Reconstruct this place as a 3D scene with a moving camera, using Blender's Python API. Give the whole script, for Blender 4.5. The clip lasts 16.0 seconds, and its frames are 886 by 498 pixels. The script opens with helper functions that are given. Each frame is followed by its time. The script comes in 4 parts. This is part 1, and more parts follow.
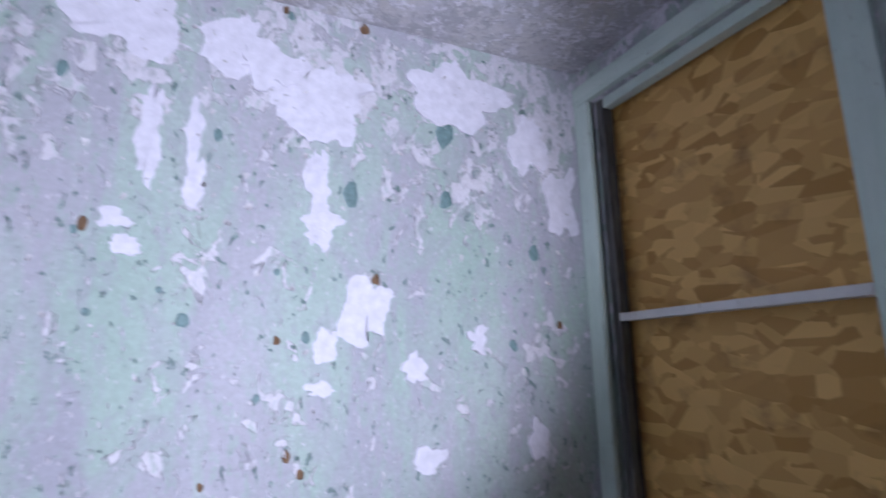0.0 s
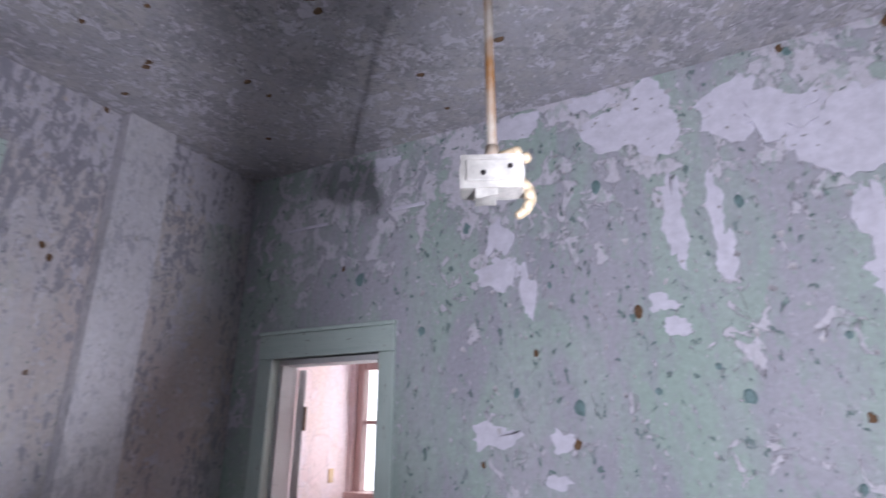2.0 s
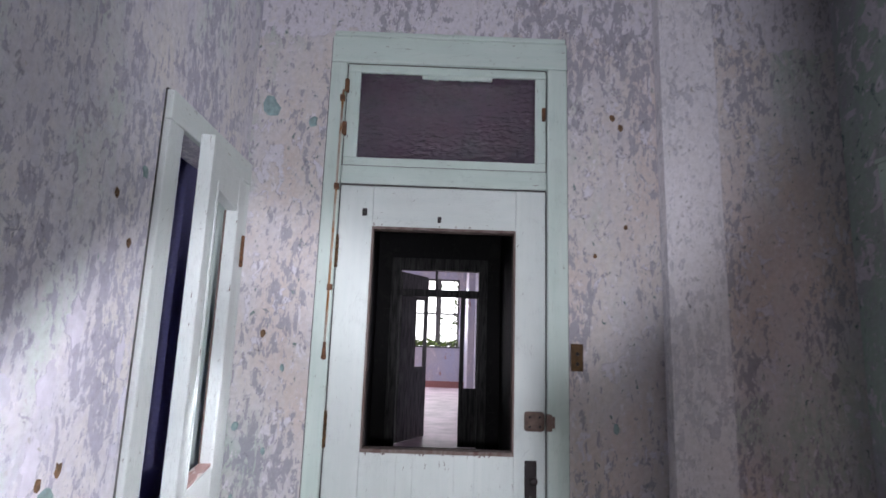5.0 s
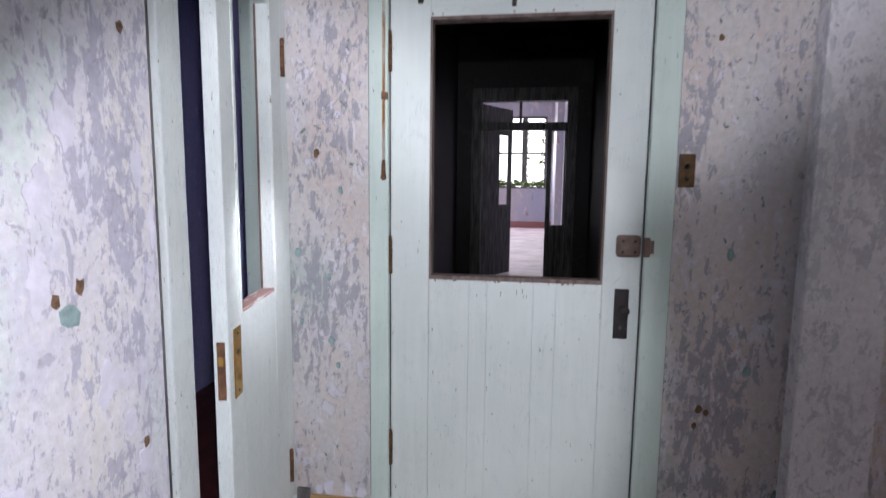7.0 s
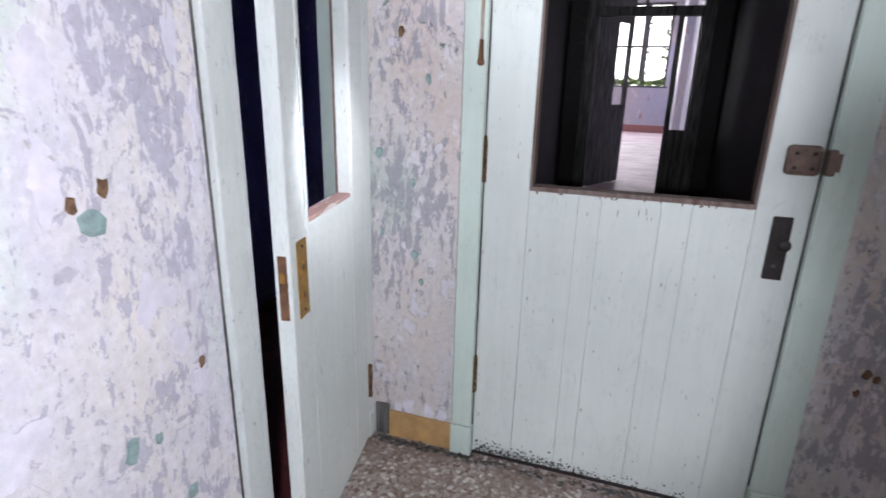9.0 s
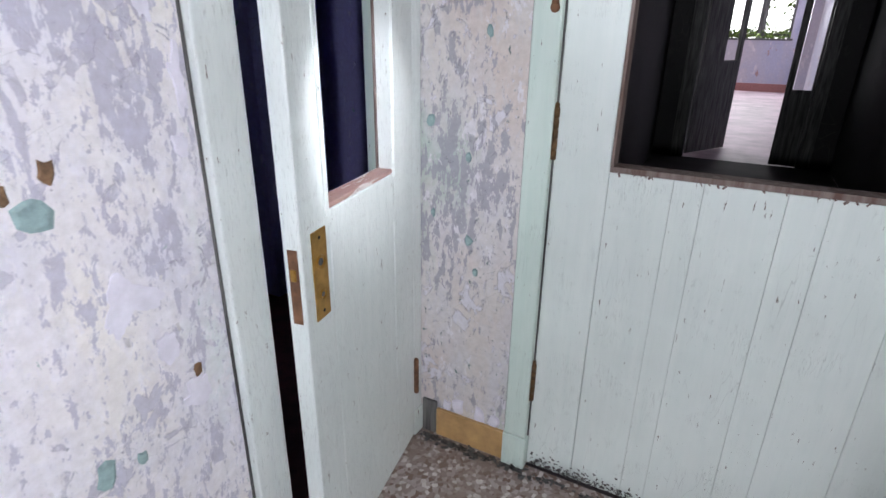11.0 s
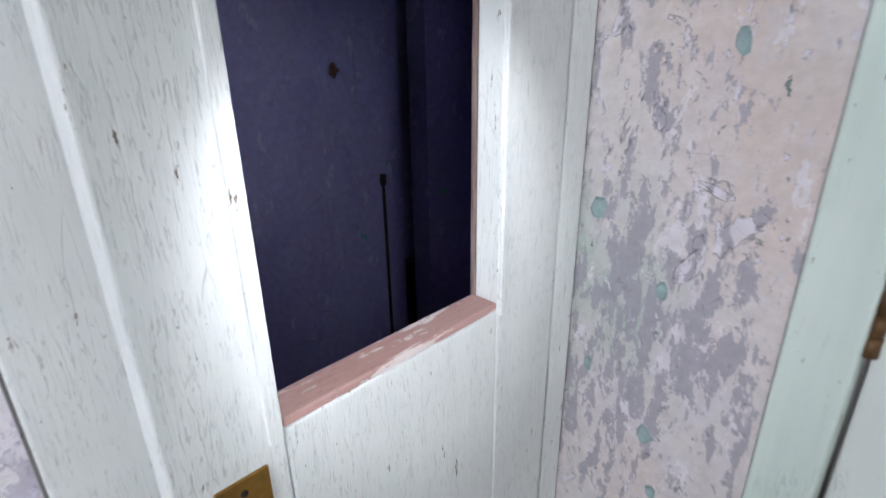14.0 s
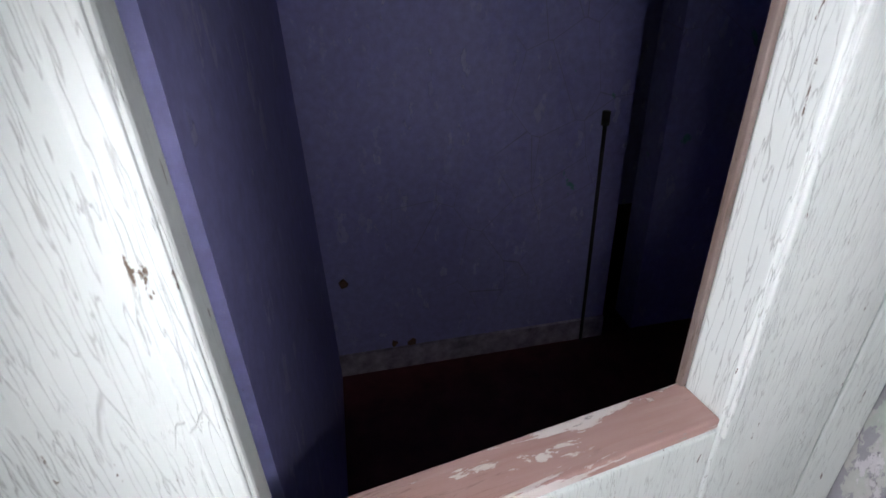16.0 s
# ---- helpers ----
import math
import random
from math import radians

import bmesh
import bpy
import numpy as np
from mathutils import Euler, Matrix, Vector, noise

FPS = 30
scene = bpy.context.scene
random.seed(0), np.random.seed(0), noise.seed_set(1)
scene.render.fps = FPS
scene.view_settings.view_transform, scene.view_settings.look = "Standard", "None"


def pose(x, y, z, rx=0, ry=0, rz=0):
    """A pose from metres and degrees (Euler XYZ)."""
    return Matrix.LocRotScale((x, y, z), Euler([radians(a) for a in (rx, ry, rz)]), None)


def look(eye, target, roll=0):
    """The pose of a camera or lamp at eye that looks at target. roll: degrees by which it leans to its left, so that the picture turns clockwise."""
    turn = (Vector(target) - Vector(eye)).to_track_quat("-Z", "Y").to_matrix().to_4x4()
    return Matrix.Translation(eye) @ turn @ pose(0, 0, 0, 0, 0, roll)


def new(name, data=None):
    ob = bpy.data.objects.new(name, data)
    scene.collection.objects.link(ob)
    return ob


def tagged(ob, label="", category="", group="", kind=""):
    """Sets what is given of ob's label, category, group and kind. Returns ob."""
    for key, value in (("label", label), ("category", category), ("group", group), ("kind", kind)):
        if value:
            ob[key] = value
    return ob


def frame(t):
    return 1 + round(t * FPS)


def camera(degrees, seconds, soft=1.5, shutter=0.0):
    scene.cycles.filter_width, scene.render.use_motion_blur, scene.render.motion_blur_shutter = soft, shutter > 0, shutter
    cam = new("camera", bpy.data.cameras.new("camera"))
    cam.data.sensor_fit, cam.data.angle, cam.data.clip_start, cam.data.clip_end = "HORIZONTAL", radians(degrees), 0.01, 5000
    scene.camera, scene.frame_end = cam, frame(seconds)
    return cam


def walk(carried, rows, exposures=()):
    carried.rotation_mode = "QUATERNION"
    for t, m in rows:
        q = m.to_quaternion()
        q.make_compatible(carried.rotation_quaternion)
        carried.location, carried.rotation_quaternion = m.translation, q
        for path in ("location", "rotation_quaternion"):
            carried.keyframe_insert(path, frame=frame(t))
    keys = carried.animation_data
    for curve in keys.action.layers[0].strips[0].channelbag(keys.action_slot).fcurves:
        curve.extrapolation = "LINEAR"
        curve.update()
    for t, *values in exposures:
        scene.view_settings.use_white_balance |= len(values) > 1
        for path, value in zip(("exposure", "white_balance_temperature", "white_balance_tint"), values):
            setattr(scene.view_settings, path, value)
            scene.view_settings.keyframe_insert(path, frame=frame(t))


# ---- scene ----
cam = camera(79.1, 16.0, shutter=0.4)
EXPOSURES = [(0.0, 0.4, 5600, 16), (1.0, -0.05, 5650, 16), (1.8, -0.15, 5950, 16), (2.7, -0.25, 6350, 15), (4.2, 0.0, 6350, 14), (6.3, 0.0, 6300, 13), (9.2, 0.2, 6350, 12), (11.3, 0.1, 6350, 10), (12.5, 0.05, 6350, 10), (14.0, 0.05, 6400, 12), (15.0, 0.0, 6500, 12), (16.0, -0.25, 6600, 12)]
PATH = [
    (0, (0.593, -2.467, 1.69), (2.377, -3.273, 2.098), -1.0),
    (0.5, (0.526, -2.532, 1.755), (2.452, -2.794, 2.227), 0.3),
    (1, (0.534, -2.462, 1.781), (2.447, -2.273, 2.331), 0.6),
    (1.5, (0.574, -2.398, 1.792), (2.408, -1.862, 2.382), 0.2),
    (2, (0.536, -2.363, 1.748), (2.218, -1.48, 2.372), 0.1),
    (2.5, (0.552, -2.326, 1.72), (2.019, -1.105, 2.316), 0.7),
    (3, (0.676, -2.306, 1.595), (1.749, -0.733, 2.207), 0.7),
    (3.5, (0.751, -2.333, 1.502), (1.424, -0.539, 2.074), 1.0),
    (4, (0.824, -2.312, 1.455), (1.134, -0.402, 1.961), 1.8),
    (4.2, (0.831, -2.301, 1.453), (1.068, -0.37, 1.92), 2.1),
    (6.3, (0.824, -2.039, 1.365), (0.659, -0.046, 1.397), 0.6),
    (6.5, (0.830, -1.995, 1.378), (0.649, -0.004, 1.316), 0.6),
    (7, (0.875, -1.908, 1.324), (0.595, 0.057, 1.088), 0.6),
    (7.5, (0.849, -1.813, 1.284), (0.538, 0.128, 0.914), 1.0),
    (8, (0.827, -1.695, 1.277), (0.512, 0.223, 0.806), 2.0),
    (8.5, (0.812, -1.627, 1.281), (0.411, 0.253, 0.730), 2.4),
    (9, (0.815, -1.609, 1.295), (0.212, 0.204, 0.697), 1.4),
    (9.2, (0.845, -1.600, 1.306), (0.157, 0.175, 0.698), 1.1),
    (11.3, (0.793, -1.248, 1.290), (-0.107, 0.370, 0.534), 0.3),
    (11.5, (0.797, -1.192, 1.307), (-0.134, 0.406, 0.545), -0.1),
    (12, (0.759, -1.070, 1.331), (-0.213, 0.490, 0.542), -0.1),
    (12.5, (0.710, -0.955, 1.329), (-0.365, 0.553, 0.573), 0.0),
    (13, (0.690, -0.805, 1.358), (-0.570, 0.512, 0.546), 0.0),
    (13.5, (0.640, -0.726, 1.335), (-0.790, 0.460, 0.575), -0.8),
    (14, (0.535, -0.631, 1.315), (-0.974, 0.447, 0.558), -0.8),
    (14.5, (0.439, -0.582, 1.302), (-1.099, 0.442, 0.534), 0.4),
    (14.8, (0.398, -0.545, 1.302), (-1.189, 0.343, 0.476), 0.2),
    (15, (0.378, -0.513, 1.296), (-1.262, 0.246, 0.432), -0.9),
    (15.2, (0.366, -0.500, 1.284), (-1.337, 0.126, 0.437), -1.3),
    (15.5, (0.340, -0.473, 1.286), (-1.386, -0.015, 0.385), -2.2),
    (15.8, (0.307, -0.454, 1.295), (-1.399, -0.133, 0.304), -2.7),
    (16, (0.292, -0.447, 1.298), (-1.406, -0.153, 0.282), -2.4),
]
walk(cam, [(t, look(eye, target, roll)) for t, eye, target, roll in PATH],
     exposures=EXPOSURES)

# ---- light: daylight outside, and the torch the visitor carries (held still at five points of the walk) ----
world = bpy.data.worlds.new("daylight")
scene.world = world
world.use_nodes = True
wn = world.node_tree.nodes
sky = wn.new("ShaderNodeTexSky")
sky.sky_type = 'NISHITA'
sky.sun_disc = False
sky.sun_elevation = radians(40)
sky.sun_rotation = radians(20)
wn["Background"].inputs[1].default_value = 0.15
world.node_tree.links.new(sky.outputs[0], wn["Background"].inputs[0])


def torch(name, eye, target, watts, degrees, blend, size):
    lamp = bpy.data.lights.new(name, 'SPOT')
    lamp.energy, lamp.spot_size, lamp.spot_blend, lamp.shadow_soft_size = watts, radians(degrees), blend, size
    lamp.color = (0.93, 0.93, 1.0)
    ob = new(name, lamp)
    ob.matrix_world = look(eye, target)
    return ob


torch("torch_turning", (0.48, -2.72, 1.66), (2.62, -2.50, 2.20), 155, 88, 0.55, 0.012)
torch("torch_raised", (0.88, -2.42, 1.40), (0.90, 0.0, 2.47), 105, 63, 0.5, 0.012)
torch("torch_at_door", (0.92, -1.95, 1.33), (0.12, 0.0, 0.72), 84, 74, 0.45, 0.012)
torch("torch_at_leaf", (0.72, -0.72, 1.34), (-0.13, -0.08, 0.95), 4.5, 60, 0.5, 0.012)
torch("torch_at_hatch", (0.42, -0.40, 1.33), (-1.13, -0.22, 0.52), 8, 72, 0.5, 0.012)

sun = bpy.data.lights.new("sun", 'SUN')
sun.energy, sun.angle, sun.color = 1.0, radians(15), (1.0, 0.96, 0.9)
new("sun", sun).matrix_world = look((0, 0, 20), (-4, 8, 12))


def window_light(name, eye, target, w, h, watts):
    """Daylight that falls in through a window opening."""
    lamp = bpy.data.lights.new(name, 'AREA')
    lamp.shape, lamp.size, lamp.size_y, lamp.energy = 'RECTANGLE', w, h, watts
    ob = new(name, lamp)
    ob.matrix_world = look(eye, target)
    return ob


window_light("daylight_pink_room", (4.24, -0.55, 2.0), (3.0, -0.55, 1.9), 1.8, 1.4, 22)
# The side window is added out of view; its lamp brightens the ward.
window_light("added_ward_side_light", (-3.95, 9.5, 2.1), (0.0, 9.5, 1.6), 7.0, 2.0, 190)
window_light("daylight_ward_end", (0.9, 15.42, 2.45), (0.9, 10.0, 1.0), 1.4, 1.7, 100)

# ---- materials ----


class Mat:
    """A node material with short ways to add nodes."""

    def __init__(self, name, rough=0.7, metal=0.0):
        self.m = bpy.data.materials.new(name)
        self.m.use_nodes = True
        self.t = self.m.node_tree
        self.b = self.t.nodes["Principled BSDF"]
        self.b.inputs["Roughness"].default_value = rough
        self.b.inputs["Metallic"].default_value = metal
        self.co = self.t.nodes.new("ShaderNodeTexCoord").outputs["Object"]

    def link(self, a, b):
        self.t.links.new(a, b)

    def mapped(self, scale, shift=(0, 0, 0)):
        n = self.t.nodes.new("ShaderNodeMapping")
        n.inputs["Scale"].default_value = scale
        n.inputs["Location"].default_value = shift
        self.link(self.co, n.inputs["Vector"])
        return n.outputs[0]

    def noise(self, scale, detail=6, rough=0.6, co=None, warp=0.0):
        n = self.t.nodes.new("ShaderNodeTexNoise")
        n.inputs["Scale"].default_value = scale
        n.inputs["Detail"].default_value = detail
        n.inputs["Roughness"].default_value = rough
        n.inputs["Distortion"].default_value = warp
        self.link(co or self.co, n.inputs["Vector"])
        return n.outputs["Fac"]

    def cells(self, scale, co=None, feature='F1'):
        n = self.t.nodes.new("ShaderNodeTexVoronoi")
        n.feature = feature
        n.inputs["Scale"].default_value = scale
        self.link(co or self.co, n.inputs["Vector"])
        return n

    def span(self, value, lo, hi, a=0.0, b=1.0):
        n = self.t.nodes.new("ShaderNodeMapRange")
        for i, v in enumerate((lo, hi, a, b)):
            n.inputs[i + 1].default_value = v
        self.link(value, n.inputs[0])
        return n.outputs[0]

    def math(self, op, a, b):
        n = self.t.nodes.new("ShaderNodeMath")
        n.operation = op
        for i, v in enumerate((a, b)):
            if isinstance(v, (int, float)):
                n.inputs[i].default_value = v
            else:
                self.link(v, n.inputs[i])
        return n.outputs[0]

    def mix(self, fac, a, b, kind='MIX'):
        n = self.t.nodes.new("ShaderNodeMix")
        n.data_type, n.blend_type = 'RGBA', kind
        for s, v in ((n.inputs[0], fac), (n.inputs[6], a), (n.inputs[7], b)):
            if isinstance(v, (int, float)):
                s.default_value = v
            elif isinstance(v, tuple):
                s.default_value = (*v, 1)
            else:
                self.link(v, s)
        return n.outputs[2]

    def height(self):
        n = self.t.nodes.new("ShaderNodeSeparateXYZ")
        self.link(self.co, n.inputs[0])
        return n.outputs["Z"]

    def rand(self):
        return self.t.nodes.new("ShaderNodeObjectInfo").outputs["Random"]

    def color(self, c):
        if isinstance(c, tuple):
            self.b.inputs["Base Color"].default_value = (*c, 1)
        else:
            self.link(c, self.b.inputs["Base Color"])

    def bump(self, h, dist=0.003, strength=0.8):
        n = self.t.nodes.new("ShaderNodeBump")
        n.inputs["Strength"].default_value = strength
        n.inputs["Distance"].default_value = dist
        self.link(h, n.inputs["Height"])
        self.link(n.outputs[0], self.b.inputs["Normal"])


def peeling(name, coats, shift, bare_level, high_bare=0.0, scale=1.0, dark_level=0.66, streak=0.35, speck=None, band=None, blush=None):
    """Old plaster with several coats of paint flaking off: coats are bare plaster, main paint, second paint, oldest paint."""
    m = Mat(name, 0.62)
    bare, main, second, oldest = coats
    tall = m.mapped((1, 1, streak), shift)
    flat = m.mapped((1, 1, 0.8), shift)
    zone = m.noise(1.7 * scale, 5, 0.6, tall, 0.6)
    paint = m.mix(m.span(zone, 0.44, 0.56), main, second)
    shade = m.noise(0.9 * scale, 3, 0.5, tall)
    paint = m.mix(m.span(shade, 0.35, 0.7, 0.0, 0.35), paint, bare)
    if blush:
        tint = m.noise(2.6, 5, 0.6, m.mapped((1, 1, 0.5), (shift[2], 2.4, shift[0])))
        paint = m.mix(m.span(tint, 0.47, 0.60, 0.0, 0.55), paint, blush[0])
        paint = m.mix(m.span(tint, 0.44, 0.34, 0.0, 0.9), paint, blush[1])
    n2 = m.noise(4.2 * scale, 9, 0.62, flat, 0.7)
    if high_bare:
        n2 = m.math('ADD', n2, m.span(m.height(), 1.9, 3.0, 0.0, high_bare))
    if band:
        n2 = m.math('ADD', n2, m.span(m.height(), band[0], band[1], 0.0, band[2]))
    big = m.noise(1.1 * scale, 2, 0.5, flat)
    n2 = m.math('ADD', n2, m.span(big, 0.3, 0.7, -0.09, 0.09))
    peel = m.span(n2, bare_level, bare_level + 0.012)
    col = m.mix(peel, paint, bare)
    n3 = m.noise(11 * scale, 7, 0.6, m.mapped((1, 1, 0.6), (shift[1], 3.1, shift[0])), 0.4)
    old = m.span(n3, dark_level, dark_level + 0.012)
    col = m.mix(old, col, oldest)
    n4 = m.noise(17 * scale, 8, 0.6, m.mapped((1, 1, 0.5), (2.2, shift[0], 5)))
    chip = m.span(n4, 0.63, 0.64)
    col = m.mix(chip, col, bare)
    n5 = m.noise(9.0 * scale, 9, 0.72, m.mapped((1, 1, 0.45), (shift[2], 1.7, shift[1])), 0.3)
    col = m.mix(m.span(n5, 0.545, 0.56, 0.0, 0.55), col, m.mix(m.span(zone, 0.4, 0.6), second, main))
    n6 = m.noise(26 * scale, 6, 0.7, m.mapped((1, 1, 0.6), (0.3, shift[2], 2)))
    col = m.mix(m.span(n6, 0.62, 0.63, 0.0, 0.5), col, bare)
    if speck:
        n7 = m.noise(30, 9, 0.72, m.mapped((1, 1, 0.42), (shift[1], shift[2], 0.7)), 0.25)
        where = m.noise(3.3, 4, 0.6, m.mapped((1, 1, 0.4), (0.9, shift[0], 1.1)))
        n7 = m.math('ADD', n7, m.span(where, 0.35, 0.65, -0.10, 0.07))
        col = m.mix(m.span(n7, 0.53, 0.545, 0.0, 0.85), col, speck)
        n8 = m.noise(22, 9, 0.7, m.mapped((1, 1, 0.5), (shift[0], 0.7, shift[1])), 0.25)
        col = m.mix(m.span(n8, 0.61, 0.62, 0.0, 0.9), col, (0.78, 0.76, 0.80))
    grime = m.noise(45, 6, 0.65)
    col = m.mix(0.5, col, m.mix(m.span(grime, 0.3, 0.7), (0.62, 0.6, 0.58), (1, 1, 1)), 'MULTIPLY')
    crack = m.cells(6.5 * scale, m.mapped((1, 1, 0.7), shift), 'DISTANCE_TO_EDGE')
    line = m.span(crack.outputs["Distance"], 0.0, 0.006, 0.6, 0.0)
    line = m.math('MULTIPLY', line, m.span(big, 0.56, 0.62))
    col = m.mix(line, col, (0.16, 0.15, 0.14))
    m.color(col)
    h = m.math('SUBTRACT', m.math('MULTIPLY', grime, 0.35), peel)
    h = m.math('SUBTRACT', h, m.math('MULTIPLY', old, 0.6))
    h = m.math('ADD', h, m.math('MULTIPLY', m.noise(150, 3, 0.6), 0.2))
    m.bump(m.math('SUBTRACT', h, chip), 0.0035, 0.9)
    return m.m


WHITE = (0.72, 0.70, 0.76)
LILAC = (0.42, 0.42, 0.48)
MINT = (0.40, 0.52, 0.46)
TEAL = (0.17, 0.25, 0.24)
MAT_EAST = peeling("peeling_paint_green", (WHITE, LILAC, MINT, TEAL), (1.3, 0.2, 0.4), 0.61, 0.0, 2.6, 0.63, 0.35, None, (2.3, 2.85, 0.11))
MAT_NORTH = peeling("peeling_paint_grey", (WHITE, (0.66, 0.64, 0.66), (0.69, 0.65, 0.62), TEAL), (4.3, 1.2, 2.4), 0.60, 0.0, 3.6, 0.655, 0.45, (0.36, 0.35, 0.41), (2.74, 2.86, 0.24), ((0.66, 0.55, 0.50), (0.47, 0.56, 0.51)))
MAT_CHASE = peeling("flaking_white_paint", ((0.55, 0.54, 0.60), (0.80, 0.78, 0.82), (0.76, 0.74, 0.76), (0.40, 0.38, 0.36)), (6.1, 2.2, 1.4), 0.61, 0.0, 4.0, 0.67, 0.5, (0.56, 0.55, 0.60))
MAT_WEST = peeling("peeling_paint_white", ((0.56, 0.55, 0.64), (0.86, 0.84, 0.88), (0.78, 0.77, 0.85), (0.42, 0.54, 0.53)), (7.3, 5.2, 0.4), 0.60, 0.0, 4.2, 0.70, 0.85, (0.50, 0.49, 0.60), None, ((0.86, 0.82, 0.76), (0.72, 0.80, 0.77)))
MAT_CEIL = peeling("peeling_ceiling_paint", (WHITE, (0.45, 0.44, 0.48), (0.52, 0.50, 0.50), (0.28, 0.27, 0.27)), (2.3, 8.2, 0.4), 0.55, 0.0, 3.6, 0.67, 1.0, (0.38, 0.37, 0.40))
MAT_PINK = peeling("stained_pink_paint", ((0.80, 0.62, 0.62), (0.78, 0.60, 0.55), (0.78, 0.66, 0.70), (0.6, 0.4, 0.33)), (1, 2, 3), 0.64, 0.0, 0.7, 0.74)
MAT_BLUE = peeling("dusty_blue_paint", ((0.45, 0.45, 0.70), (0.30, 0.30, 0.64), (0.33, 0.33, 0.66), (0.14, 0.36, 0.38)), (5, 2, 8), 0.72, 0.0, 1.0, 0.70)
# Near-black coats carry the corridor's lack of light in their colour.
MAT_DARK = peeling("unlit_dark_paint", ((0.035, 0.032, 0.032), (0.018, 0.016, 0.018), (0.02, 0.017, 0.02), (0.012, 0.01, 0.012)), (9, 2, 8), 0.62, 0.0, 1.0)
MAT_FAR = peeling("far_room_paint", ((0.62, 0.56, 0.60), (0.50, 0.46, 0.52), (0.42, 0.42, 0.55), (0.4, 0.25, 0.25)), (3, 3, 8), 0.6, 0.0, 0.5)


def painted_wood(name, col, worn, grain_dir=2, wear=0.73, rough=0.5, crack=0.25):
    """Thick old gloss paint on wood, cracked along the grain and chipped."""
    m = Mat(name, rough)
    s = [38, 38, 38]
    s[grain_dir] = 3.0
    fine = m.noise(1.0, 8, 0.65, m.mapped(tuple(s)), 0.3)
    s2 = [42, 42, 42]
    s2[grain_dir] = 9.0
    flake = m.noise(1.0, 8, 0.68, m.mapped(tuple(s2), (3, 1, 7)), 0.4)
    cloud = m.noise(2.2, 4, 0.55)
    tone = m.mix(m.span(cloud, 0.35, 0.65), tuple(c * 0.88 for c in col), col)
    tone = m.mix(m.span(fine, 0.35, 0.65, 0.0, 0.16), tone, (0.93, 0.93, 0.90))
    hole = m.span(flake, wear, wear + 0.01)
    tone = m.mix(hole, tone, worn)
    s3 = [150, 150, 150]
    s3[grain_dir] = 26.0
    base = m.mapped(tuple(s3))
    jit = m.t.nodes.new("ShaderNodeTexNoise")
    jit.inputs["Scale"].default_value = 0.35
    m.link(base, jit.inputs["Vector"])
    s5 = [260, 260, 260]
    s5[grain_dir] = 18.0
    ridge = m.math('ABSOLUTE', m.math('SUBTRACT', m.noise(1.0, 2, 0.45, m.mapped(tuple(s5), (4, 2, 9))), 0.5), 0.0)
    line = m.math('MULTIPLY', m.span(ridge, 0.0, 0.02, 0.55, 0.0), m.span(m.noise(9, 5, 0.65), 0.56 - 0.22 * crack, 0.66 - 0.16 * crack))
    s4 = [46, 46, 46]
    s4[grain_dir] = 4.5
    jit2 = m.t.nodes.new("ShaderNodeVectorMath")
    jit2.operation = 'MULTIPLY_ADD'
    m.link(jit.outputs["Color"], jit2.inputs[0])
    jit2.inputs[1].default_value = (0.25, 0.25, 0.25)
    m.link(m.mapped(tuple(s4), (2, 4, 1)), jit2.inputs[2])
    rift = m.cells(1.0, jit2.outputs[0], 'DISTANCE_TO_EDGE').outputs["Distance"]
    rift = m.math('MULTIPLY', m.span(rift, 0.0, 0.008, 0.5, 0.0), m.span(m.noise(3.7, 5, 0.6), 0.56, 0.62))
    line = m.math('MAXIMUM', line, rift)
    tone = m.mix(line, tone, tuple(c * 0.38 for c in col))
    edge = m.noise(1.0, 6, 0.7, m.mapped(tuple(v * 2.2 for v in s2), (1, 5, 2)))
    tone = m.mix(m.span(edge, 0.655, 0.665), tone, tuple(c * 0.5 for c in worn))
    m.color(tone)
    h = m.math('SUBTRACT', m.math('MULTIPLY', fine, 0.5), m.math('ADD', hole, line))
    m.bump(h, 0.0011, 0.8)
    return m.m


MAT_DOOR = painted_wood("pale_green_gloss_paint", (0.70, 0.77, 0.74), (0.22, 0.17, 0.13))
MAT_DOOR_H = painted_wood("pale_green_gloss_paint_across", (0.70, 0.77, 0.74), (0.22, 0.17, 0.13), 0)
MAT_CRAZED = painted_wood("crazed_pale_green_paint", (0.72, 0.78, 0.76), (0.25, 0.18, 0.13), 2, 0.72, 0.5, 1.0)
MAT_CASING = painted_wood("mint_casing_paint", (0.58, 0.70, 0.64), (0.24, 0.2, 0.16), 2, 0.72)
MAT_CASING_H = painted_wood("mint_casing_paint_across", (0.58, 0.70, 0.64), (0.24, 0.2, 0.16), 0, 0.72)
MAT_PALE = painted_wood("white_gloss_paint", (0.74, 0.72, 0.72), (0.34, 0.2, 0.15), 2, 0.7)
# Brown of the bare beads; also the shade put on the pink room's panels.
MAT_BROWN = painted_wood("bare_brown_wood_and_shade", (0.12, 0.065, 0.05), (0.35, 0.28, 0.25), 2, 0.69, 0.75)
MAT_SILL = painted_wood("flaked_pink_primer", (0.42, 0.24, 0.21), (0.68, 0.62, 0.59), 1, 0.56, 0.8)
# Near black for grime and keyholes, and for shade painted on unlit woodwork.
MAT_BLACK = painted_wood("near_black_wood_and_shade", (0.013, 0.010, 0.010), (0.04, 0.03, 0.025), 2, 0.7, 0.55)


